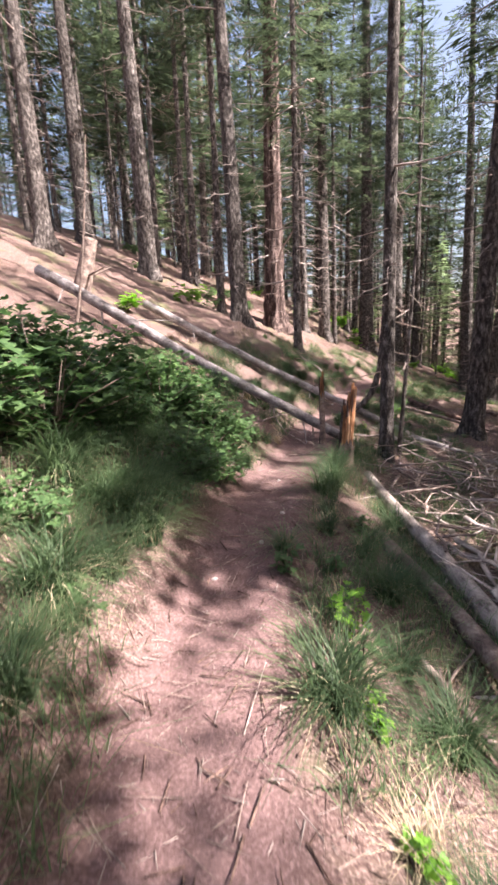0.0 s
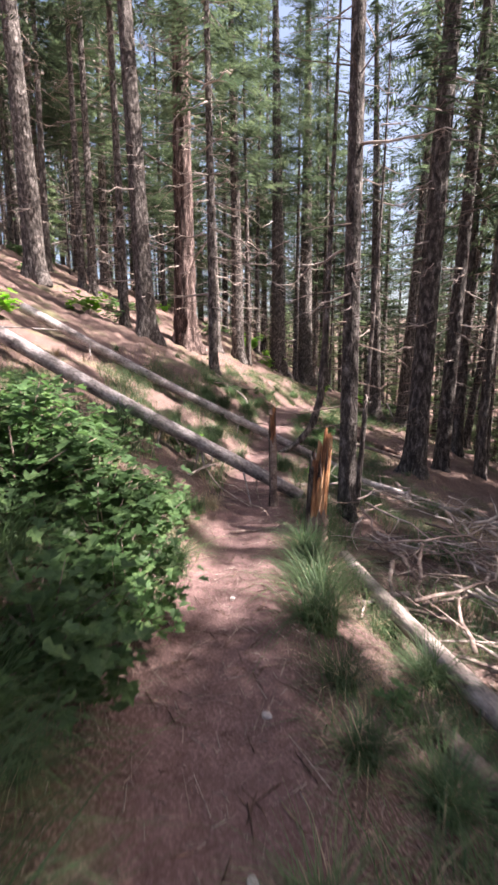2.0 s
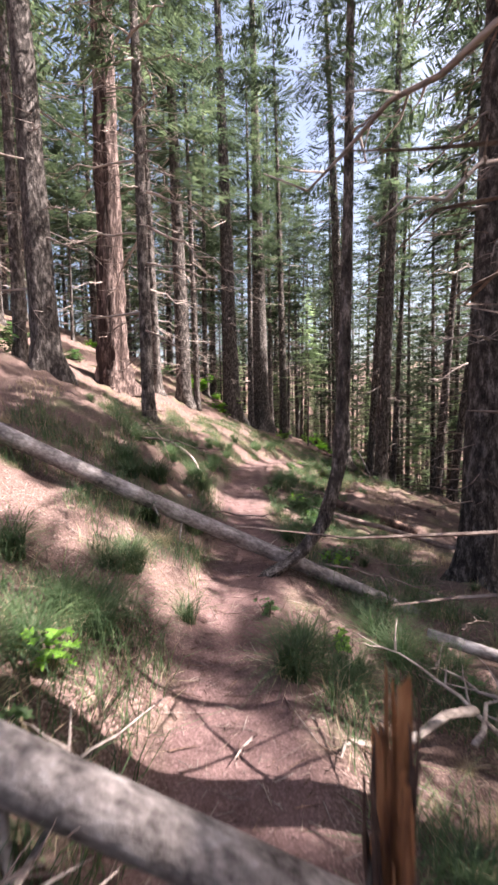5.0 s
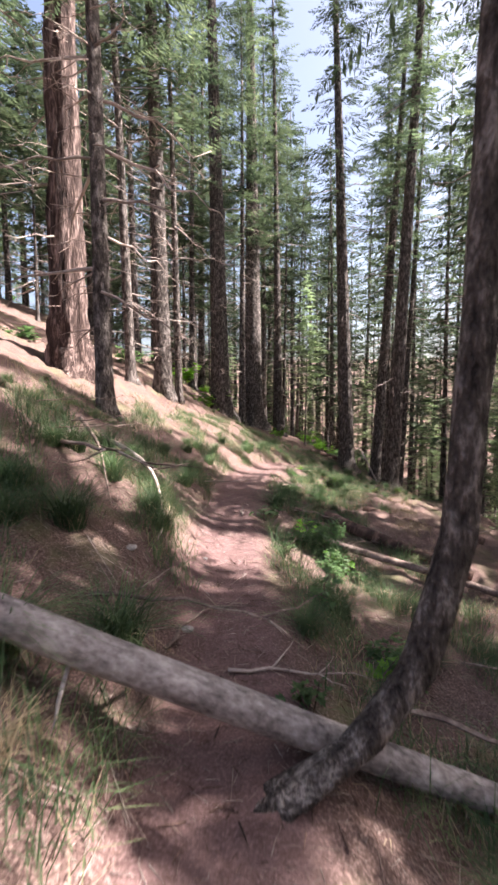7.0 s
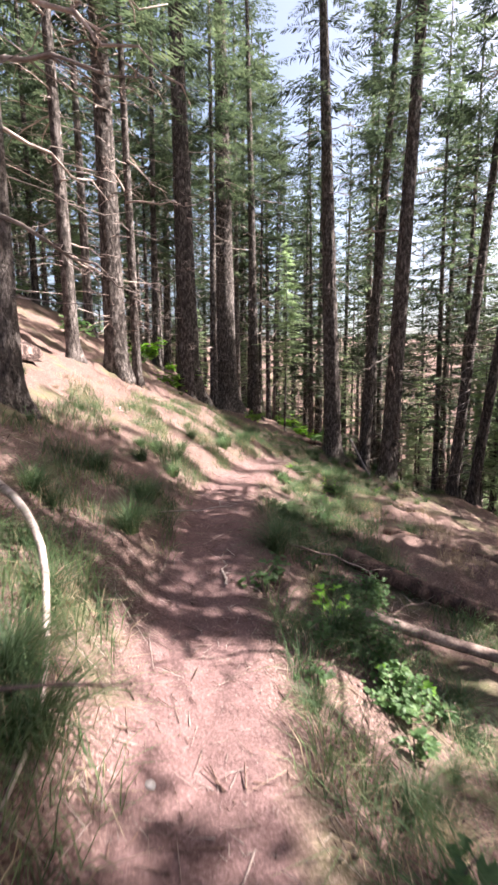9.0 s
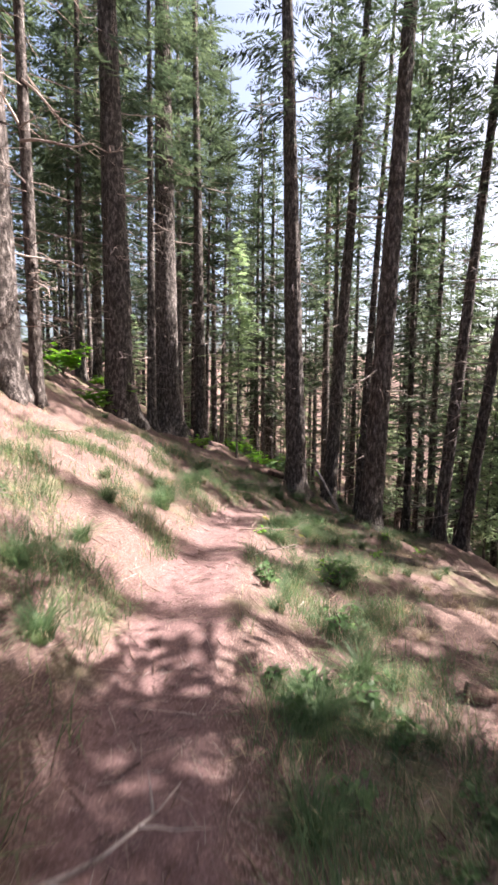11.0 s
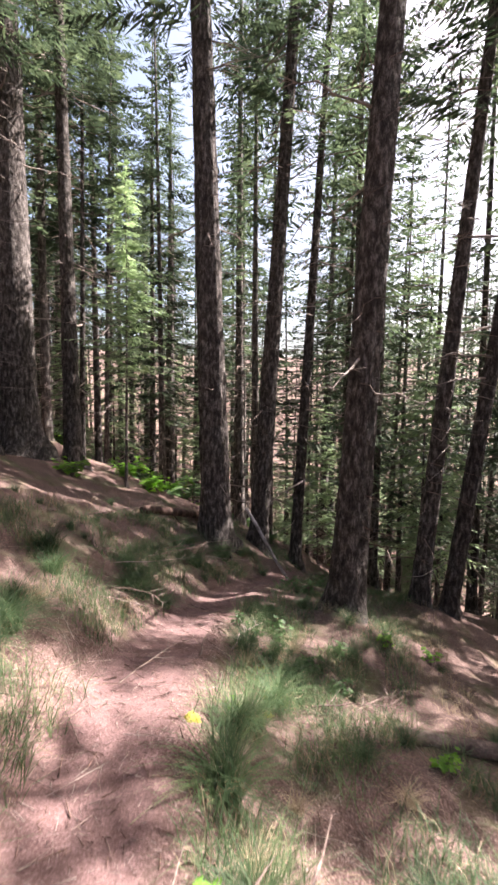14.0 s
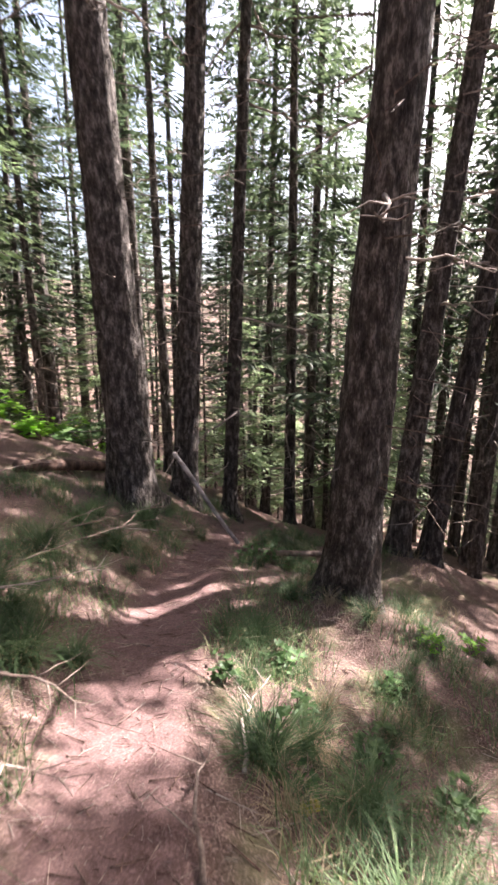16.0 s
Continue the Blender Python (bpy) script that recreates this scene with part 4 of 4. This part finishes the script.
for x, y, size, kind in [(-1.35, 3.2, 1.3, "bush"), (-1.7, 2.5, 1.2, "bush"), (-0.85, 4.6, 1.1, "bush"), (-0.45, 4.75, 1.0, "bush"), (-1.3, 4.6, 1.2, "bush"), (-1.9, 4.1, 1.2, "bush"), (-0.6, 5.5, 0.9, "bush"),
                         (-0.25, 4.1, 0.7, "bush"), (-0.95, 5.3, 1.0, "bush"), (-1.1, 2.2, 0.5, "bush"), (-0.1, 5.3, 0.5, "bush"), (0.1, 5.6, 0.4, "bush"),
                         (-0.9, 2.2, 1.2, "herb"), (-0.7, 1.8, 1.0, "herb"), (-0.95, 1.15, 1.3, "sprig"), (-0.75, 0.85, 1.0, "sprig"), (0.15, 0.72, 0.9, "sprig"), (0.52, 1.9, 1.0, "herb"), (0.55, 2.2, 1.0, "sprig"),
                         (0.5, 1.5, 0.8, "sprig"), (0.45, 1.05, 0.6, "sprig"), (0.25, 2.6, 1.0, "herb"), (0.68, 2.45, 1.0, "sprig"), (0.55, 2.7, 0.9, "herb"), (0.55, 7.9, 1.0, "sprig"), (0.35, 7.5, 1.0, "herb"), (-0.35, 4.4, 0.9, "bush"), (4.35, 13.15, 0.5, "bush"), (4.75, 13.7, 0.5, "bush"), (4.15, 12.6, 0.45, "bush"), (3.55, 10.75, 0.45, "bush"), (7.15, 17.6, 0.5, "bush"), (-0.5, 3.6, 0.8, "bush"), (-0.2, 5.0, 0.7, "bush"),
                         (2.3, 8.6, 0.9, "sprig"), (3.3, 10.6, 1.2, "sprig"), (3.5, 11.0, 1.1, "herb"), (3.75, 13.6, 1.2, "herb"), (4.0, 13.9, 1.2, "herb"), (4.3, 13.5, 1.3, "sprig"), (3.9, 13.1, 1.1, "herb"), (3.6, 12.6, 1.0, "herb"),
                         (4.6, 14.3, 1.2, "herb"), (4.9, 15.0, 1.2, "herb"), (5.0, 15.6, 1.2, "herb"), (4.2, 12.6, 1.3, "sprig"), (7.1, 17.7, 1.3, "sprig"), (7.4, 18.1, 1.1, "herb"), (11.4, 20.5, 1.2, "sprig"), (12.0, 20.2, 1.2, "sprig"),
                         (9.3, 19.0, 0.9, "sprig"), (7.0, 19.0, 0.7, "sprig"), (8.2, 20.1, 0.6, "sprig"), (6.5, 16.6, 0.8, "herb"), (1.9, 8.9, 0.8, "herb"), (2.6, 10.2, 0.9, "herb")]:
    shrub(x, y, size, kind, (x * 613 + y * 271) % 360)


def far_bushes():
    """Undergrowth further off, light green and uneven."""
    rng = np.random.RandomState(19)
    for k in range(190):
        x, y = (rng.uniform(-8, 26), rng.uniform(6, 36)) if k < 60 else (rng.uniform(6, 44), rng.uniform(24, 56))
        s = float(lateral(x, y)[0][0])
        if abs(s) < 4.5:
            continue
        shrub(float(x), float(y), float(rng.uniform(0.8, 1.7) * (1 if k < 60 else 1.5)), "far", float(rng.uniform(0, 360)), 0.7)


far_bushes()


ALONG = np.concatenate([[0], np.cumsum(np.linalg.norm(np.diff(LINE[:, :2], axis=0), axis=1))])
START, STOP = float(np.interp(-1.5, LINE[:, 1], ALONG)), float(np.interp(25, LINE[:, 1], ALONG))


def besides(rng, n, low, high):
    """n places scattered evenly along the walked stretch, low to high metres to its side (positive downhill)."""
    d = rng.uniform(START, STOP, n)
    x, y = np.interp(d, ALONG, LINE[:, 0]), np.interp(d, ALONG, LINE[:, 1])
    tx, ty = np.interp(d + 0.1, ALONG, LINE[:, 0]) - x, np.interp(d + 0.1, ALONG, LINE[:, 1]) - y
    l = np.hypot(tx, ty)
    s = rng.uniform(low, high, n)
    return x + ty / l * s, y - tx / l * s, s


def beside(rng, low, high):
    x, y, s = besides(rng, 1, low, high)
    return float(x[0]), float(y[0]), float(s[0])


def twig_litter(name, seed, n, low, high, short, long, mat, label, thick=0.012, clear=0.0):
    """Needles and small twigs strewn over the ground, as thin three-sided rods."""
    rng = np.random.RandomState(seed)
    x, y, s = besides(rng, n, low, high)
    keep = (np.abs(s) > 0.32) | (rng.uniform(0, 1, n) > clear)
    x, y = x[keep], y[keep]
    n = len(x)
    l = short + (long - short) * rng.uniform(0, 1, n) ** 4
    a = rng.uniform(0, 6.283, n)
    ex, ey = x + l * np.cos(a), y + l * np.sin(a)
    p, q = np.stack([x, y, ground_at(x, y) + 0.006], -1), np.stack([ex, ey, ground_at(ex, ey) + 0.008 + 0.1 * l * rng.uniform(0, 1, n)], -1)
    r = (l * thick + 0.0012)[:, None]
    side = np.stack([-np.sin(a), np.cos(a), 0 * a], -1) * r
    up = np.array([0, 0, 1.0]) * r
    v = np.stack([p - side, p + side, p + up, q - side * 0.4, q + side * 0.4, q + up * 0.4], 1).reshape(-1, 3)
    i = (np.arange(n) * 6)[:, None, None]
    quads = (i + np.array([[0, 1, 4, 3], [1, 2, 5, 4], [2, 0, 3, 5]])[None]).reshape(-1, 4)
    tagged(new(name, mesh_arrays(name, v, quads, mat)), label, "litter", kind="stuff")


twig_litter("twig_litter", 8, 30000, -3.0, 4.0, 0.03, 0.2, TWIG, "strewn small dead twigs on the earth", 0.008, 0.25)
twig_litter("needle_litter", 81, 16000, -1.6, 1.8, 0.02, 0.1, DEAD_WOOD, "pale fallen needles and chips on the trail", 0.02)
twig_litter("dark_litter", 83, 14000, -1.4, 1.6, 0.03, 0.14, ROT, "dark decayed chips and needles on the trail", 0.03)
twig_litter("bark_litter", 82, 8000, -2.5, 4.5, 0.07, 0.5, TWIG, "dry sticks strewn on the slope", 0.005, 0.75)
twig_litter("pale_litter", 84, 2600, -1.8, 2.5, 0.05, 0.4, DEAD_WOOD, "bleached sticks strewn along the trail", 0.005, 0.55)


def short_grass(name, seed, n, low, high, tall, mat, label, floor):
    """Thin short grass in patches on the banks on both sides."""
    rng = np.random.RandomState(seed)
    x, y, s = besides(rng, n, low, high)
    thick = waves(x, y, 1.7, 33) + 0.5 * waves(x, y, 0.5, 34) + rng.uniform(-0.4, 0.4, n)
    keep = (np.abs(s - 0.02) > 0.40 + 0.08 * waves(x, y, 0.4, 35)) & (thick > floor)
    x, y = x[keep], y[keep]
    n = len(x)
    root = np.stack([x, y, ground_at(x, y) - 0.015], -1)
    az = rng.uniform(0, 6.283, n)
    d, w = np.stack([np.cos(az), np.sin(az), 0 * az], -1), np.stack([-np.sin(az), np.cos(az), 0 * az], -1) * 0.0026
    l, arch = (tall * rng.uniform(0.35, 1.1, n))[:, None], rng.uniform(0.35, 1.1, n)[:, None]
    up = np.array([0, 0, 1.0])
    c = [root + d * l * arch * u ** 1.7 + up * l * (u - 0.62 * arch * u ** 2.4) for u in (0.0, 0.5, 1.0)]
    v = np.stack([c[0] - w, c[0] + w, c[1] - w * 0.8, c[1] + w * 0.8, c[2] - w * 0.15, c[2] + w * 0.15], 1).reshape(-1, 3)
    i = (np.arange(n) * 6)[:, None, None]
    quads = (i + np.array([[0, 1, 3, 2], [2, 3, 5, 4]])[None]).reshape(-1, 4)
    tagged(new(name, mesh_arrays(name, v, quads, mat)), label, "grass", kind="stuff")


short_grass("short_grass", 9, 200000, -2.6, 2.6, 0.34, GRASS, "thin short green grass on the trail banks", 0.25)
short_grass("dry_grass", 91, 60000, -3.2, 3.2, 0.26, STRAW, "dry straw-coloured grass among the green", 0.1)



def stick_meshes(seed, twigs=4):
    """A crooked bare stem, 1 m long along +x, and its forked side twigs, each with the place where it grows."""
    rng = np.random.RandomState(seed)
    mat = TWIG if seed % 3 else DEAD_WOOD
    u = np.linspace(0, 1, 8)
    bow = rng.uniform(-0.14, 0.14)
    p = np.stack([u, bow * np.sin(u * 3.1) + 0.015 * rng.normal(0, 1, 8), -0.1 * u ** 1.5 + 0.04 * rng.normal(0, 1, 8) * u], -1)
    stem = Shape()
    stem.tube(p, 0.016 * (1 - u) + 0.003, 6)
    out = []
    for _ in range(twigs):
        t = rng.uniform(0.15, 0.9)
        b = [float(np.interp(t, u, p[:, k])) for k in range(3)]
        l, side = rng.uniform(0.2, 0.5) * (1.15 - 0.6 * t), rng.choice([-1, 1])
        w = np.linspace(0, 1, 5)
        ax = np.array([rng.uniform(0.3, 0.8), side * rng.uniform(0.4, 0.9), rng.uniform(-0.25, 0.45)]) * l
        q = w[:, None] * ax + np.stack([0 * w, side * 0.12 * l * w * w, rng.normal(0, 0.02, 5) * w], -1)
        twig = Shape()
        twig.tube(q, 0.007 * (1 - w) + 0.0018, 4)
        out.append((twig.mesh("twig", mat), b))
    return stem.mesh("fallen_branch", mat), out


STICKS = [stick_meshes(200 + k) for k in range(8)]


def stick(x, y, length, turn, up=0.03, tip=0.0, label="dead fallen branch with bare twigs", group="fallen branches", thick=1.0):
    stem, twigs = STICKS[int(abs(x * 17 + y * 31)) % 8]
    ob = new("fallen_branch", stem)
    ob.matrix_basis = pose(*on_ground(x, y, up), 0, tip, turn) @ Matrix.Diagonal((length, length * thick, length * 0.6 * thick, 1))
    for me, at in twigs:
        part("twig", me, ob, Matrix.Translation(at))
    return tagged(ob, label, "branch", group)


BRUSH = np.random.RandomState(15)
for _ in range(240):
    x, y = 1.5 + abs(BRUSH.normal(0, 1.4)), BRUSH.uniform(0.8, 8.8)
    if lateral(x, y)[0][0] < 1.1:
        continue
    stick(float(x), float(y), float(BRUSH.uniform(0.6, 1.4)), float(BRUSH.uniform(0, 360)), float(BRUSH.uniform(0.03, 0.3)), float(BRUSH.uniform(-14, 12)), "pale dead branch in a brush heap", "brush heap", float(BRUSH.uniform(0.8, 1.4)))
for _ in range(90):
    x, y, off = beside(BRUSH, -3.0, 5.0)
    if abs(off) < 0.6:
        continue
    stick(x, y, float(BRUSH.uniform(0.4, 1.4)), float(BRUSH.uniform(0, 360)), 0.03, float(BRUSH.uniform(-5, 4)))
for x, y, l, a in [(0.55, 5.7, 0.7, 20), (0.5, 6.6, 0.9, -60), (3.05, 13.9, 0.6, 80), (3.3, 15.0, 0.8, 10), (3.5, 13.7, 0.7, 60), (2.0, 10.8, 0.9, 40), (2.3, 10.6, 0.8, -20),
                   (6.6, 19.0, 0.9, -30), (6.2, 18.0, 0.8, 10), (8.4, 20.8, 0.7, 30), (9.6, 22.2, 0.6, 100), (8.3, 22.3, 0.8, -70), (9.0, 21.0, 0.7, 20), (1.4, 12.6, 1.6, -60), (1.6, 10.9, 1.2, -40)]:
    stick(x, y, l, a, 0.02, 0.0, "dry stick lying on the trail", "sticks on the trail")


def limb(name, points, radius, mat, label, group=""):
    """A curved bare branch through a few points, thinning to its tip."""
    w = np.array(points, float)
    u, k = np.linspace(0, 1, 14), np.linspace(0, 1, len(w))
    p = np.stack([np.interp(u, k, w[:, j]) for j in range(3)], -1)
    p[1:-1] = (p[:-2] + 2 * p[1:-1] + p[2:]) / 4
    q = Shape()
    q.tube(p - w[0], radius * (1 - 0.75 * u), 7, 0.06, np.random.RandomState(len(name) + int(radius * 1e4)))
    ob = new(name, q.mesh(name, mat))
    ob.matrix_basis = Matrix.Translation(points[0])
    tagged(ob, label, "branch", group)
    return ob


HUNG = "thin bare branch hanging from the fallen log"
limb("hanging_branch", [(0.48, 7.18, 0.5), (0.5, 7.1, 0.28), (0.62, 6.85, 0.1), on_ground(0.9, 6.5, 0.01)], 0.017, DEAD_WOOD, HUNG, "branches of the fallen log")
limb("hanging_branch", [(0.46, 7.18, 0.5), (0.4, 7.1, 0.25), (0.42, 7.0, 0.08), on_ground(0.5, 6.75, 0.01)], 0.015, DEAD_WOOD, HUNG, "branches of the fallen log")
limb("hanging_branch", [(1.08, 6.95, 0.17), (1.06, 6.85, 0.05), (1.02, 6.62, 0.0), on_ground(1.0, 6.35, 0.005)], 0.014, TWIG, HUNG, "branches of the fallen log")
limb("hanging_branch", [(0.05, 7.36, 0.75), (-0.02, 7.2, 0.5), (0.05, 7.05, 0.34), on_ground(0.16, 6.9, 0.01)], 0.014, DEAD_WOOD, HUNG, "branches of the fallen log")
limb("hanging_branch", [(-0.3, 7.5, 0.96), (-0.35, 7.3, 0.8), on_ground(-0.2, 7.0, 0.02)], 0.012, DEAD_WOOD, HUNG, "branches of the fallen log")
ARCHED = "arched dead branch leaning on the uphill bank"
limb("bent_branch", [on_ground(1.85, 14.0, 0.1), on_ground(2.18, 13.5, 0.24), on_ground(2.3, 13.0, 0.22), on_ground(2.27, 12.3, 0.06), on_ground(2.15, 12.0, 0.01)], 0.03, DEAD_WOOD, ARCHED, "bent branches")
limb("bent_branch", [on_ground(1.6, 13.2, 0.25), on_ground(1.75, 12.6, 0.2), on_ground(1.8, 12.1, 0.02)], 0.02, TWIG, ARCHED, "bent branches")
for x, y, l, a in [(1.5, 13.3, 1.1, -70), (1.35, 12.8, 1.0, -40), (1.6, 13.8, 1.2, -95), (1.2, 13.4, 1.0, 10), (1.7, 14.3, 0.9, -60), (0.0, 7.1, 0.5, -100),
                   (0.65, 7.0, 0.7, -75), (0.15, 6.7, 0.6, 30), (9.0, 20.0, 0.8, -50), (9.3, 19.8, 0.7, -20), (7.5, 20.6, 0.7, 15), (8.0, 21.9, 0.8, -70), (8.7, 22.9, 1.0, -35),
                   (9.4, 23.4, 1.1, -20), (10.2, 24.0, 1.2, -30), (9.9, 23.9, 1.0, -5), (10.8, 24.2, 1.1, -40), (11.3, 24.3, 1.0, -60), (8.9, 24.2, 1.3, -20)]:
    stick(x, y, l, a, 0.06, -4.0, "tangled dead branch on the bank", "fallen branches", 0.6)

BANK = np.random.RandomState(61)
for _ in range(15):
    tuft(float(BANK.uniform(-1.4, -0.6)), float(BANK.uniform(2.6, 4.2)), float(BANK.uniform(0.8, 1.2)), "big", float(BANK.uniform(0, 360)))
for _ in range(13):
    shrub(float(BANK.uniform(-2.2, -0.4)), float(BANK.uniform(3.4, 6.3)), float(BANK.uniform(0.5, 0.75)), "bush", float(BANK.uniform(0, 360)))
for _ in range(70):
    x, y, off = beside(BANK, 0.5, 1.7)
    if 11 < y < 17.5 or 19 < y < 24 or BANK.uniform() < 0.25:
        shrub(x, y, float(BANK.uniform(0.8, 1.5)), "herb", float(BANK.uniform(0, 360)))
        tuft(x + 0.15, y - 0.1, float(BANK.uniform(0.5, 0.9)), "green", float(BANK.uniform(0, 360)))
for _ in range(46):
    x, y, off = beside(BANK, -1.7, -0.55)
    tuft(x, y, float(BANK.uniform(0.7, 1.15)), "big", float(BANK.uniform(0, 360)))


def moss_patch(x, y, size):
    rng = np.random.RandomState(int(x * 100))
    s = Shape()
    n = 14
    ang = np.arange(n) * 2 * np.pi / n
    rim = size * rng.uniform(0.6, 1.2, n)
    px, py = x + rim * np.cos(ang), y + 0.7 * rim * np.sin(ang)
    ix, iy = x + 0.5 * rim * np.cos(ang), y + 0.35 * rim * np.sin(ang)
    v = [[x, y, ground_at(x, y) + 0.035], *zip(ix, iy, ground_at(ix, iy) + 0.03), *zip(px, py, ground_at(px, py) - 0.004)]
    f = [(0, 1 + k, 1 + (k + 1) % n) for k in range(n)] + [(1 + k, 1 + n + k, 1 + n + (k + 1) % n, 1 + (k + 1) % n) for k in range(n)]
    s.add(v, f)
    tagged(new("moss_patch", s.mesh("moss_patch", MOSS)), "yellow-green moss patch on the earth", "moss", "moss patches")


for x, y, r in [(9.15, 20.75, 0.12), (9.35, 20.6, 0.1), (8.7, 20.25, 0.07), (8.55, 20.1, 0.06), (7.7, 20.0, 0.08)]:
    moss_patch(x, y, r)


def rock(x, y, size, seed):
    rng = np.random.RandomState(seed)
    bm = bmesh.new()
    bmesh.ops.create_icosphere(bm, subdivisions=2, radius=size)
    for v in bm.verts:
        v.co = Vector((v.co.x * 1.2, v.co.y * 0.9, v.co.z * 0.6)) * (1 + rng.uniform(-0.14, 0.14))
    me = bpy.data.meshes.new("stone")
    bm.to_mesh(me)
    bm.free()
    me.materials.append(STONE)
    ob = new("stone", me)
    ob.matrix_basis = pose(*on_ground(x, y, size * 0.25), 0, 0, seed * 50)
    tagged(ob, "small pale stone lying on the trail", "stone", "stones on the trail")


for k, (x, y, r) in enumerate([(2.17, 11.03, 0.035), (1.9, 11.6, 0.04), (0.1, 3.0, 0.02), (0.3, 3.6, 0.02), (-0.2, 2.5, 0.015), (0.35, 4.6, 0.02), (2.6, 12.2, 0.02)]):
    rock(x, y, r, k)
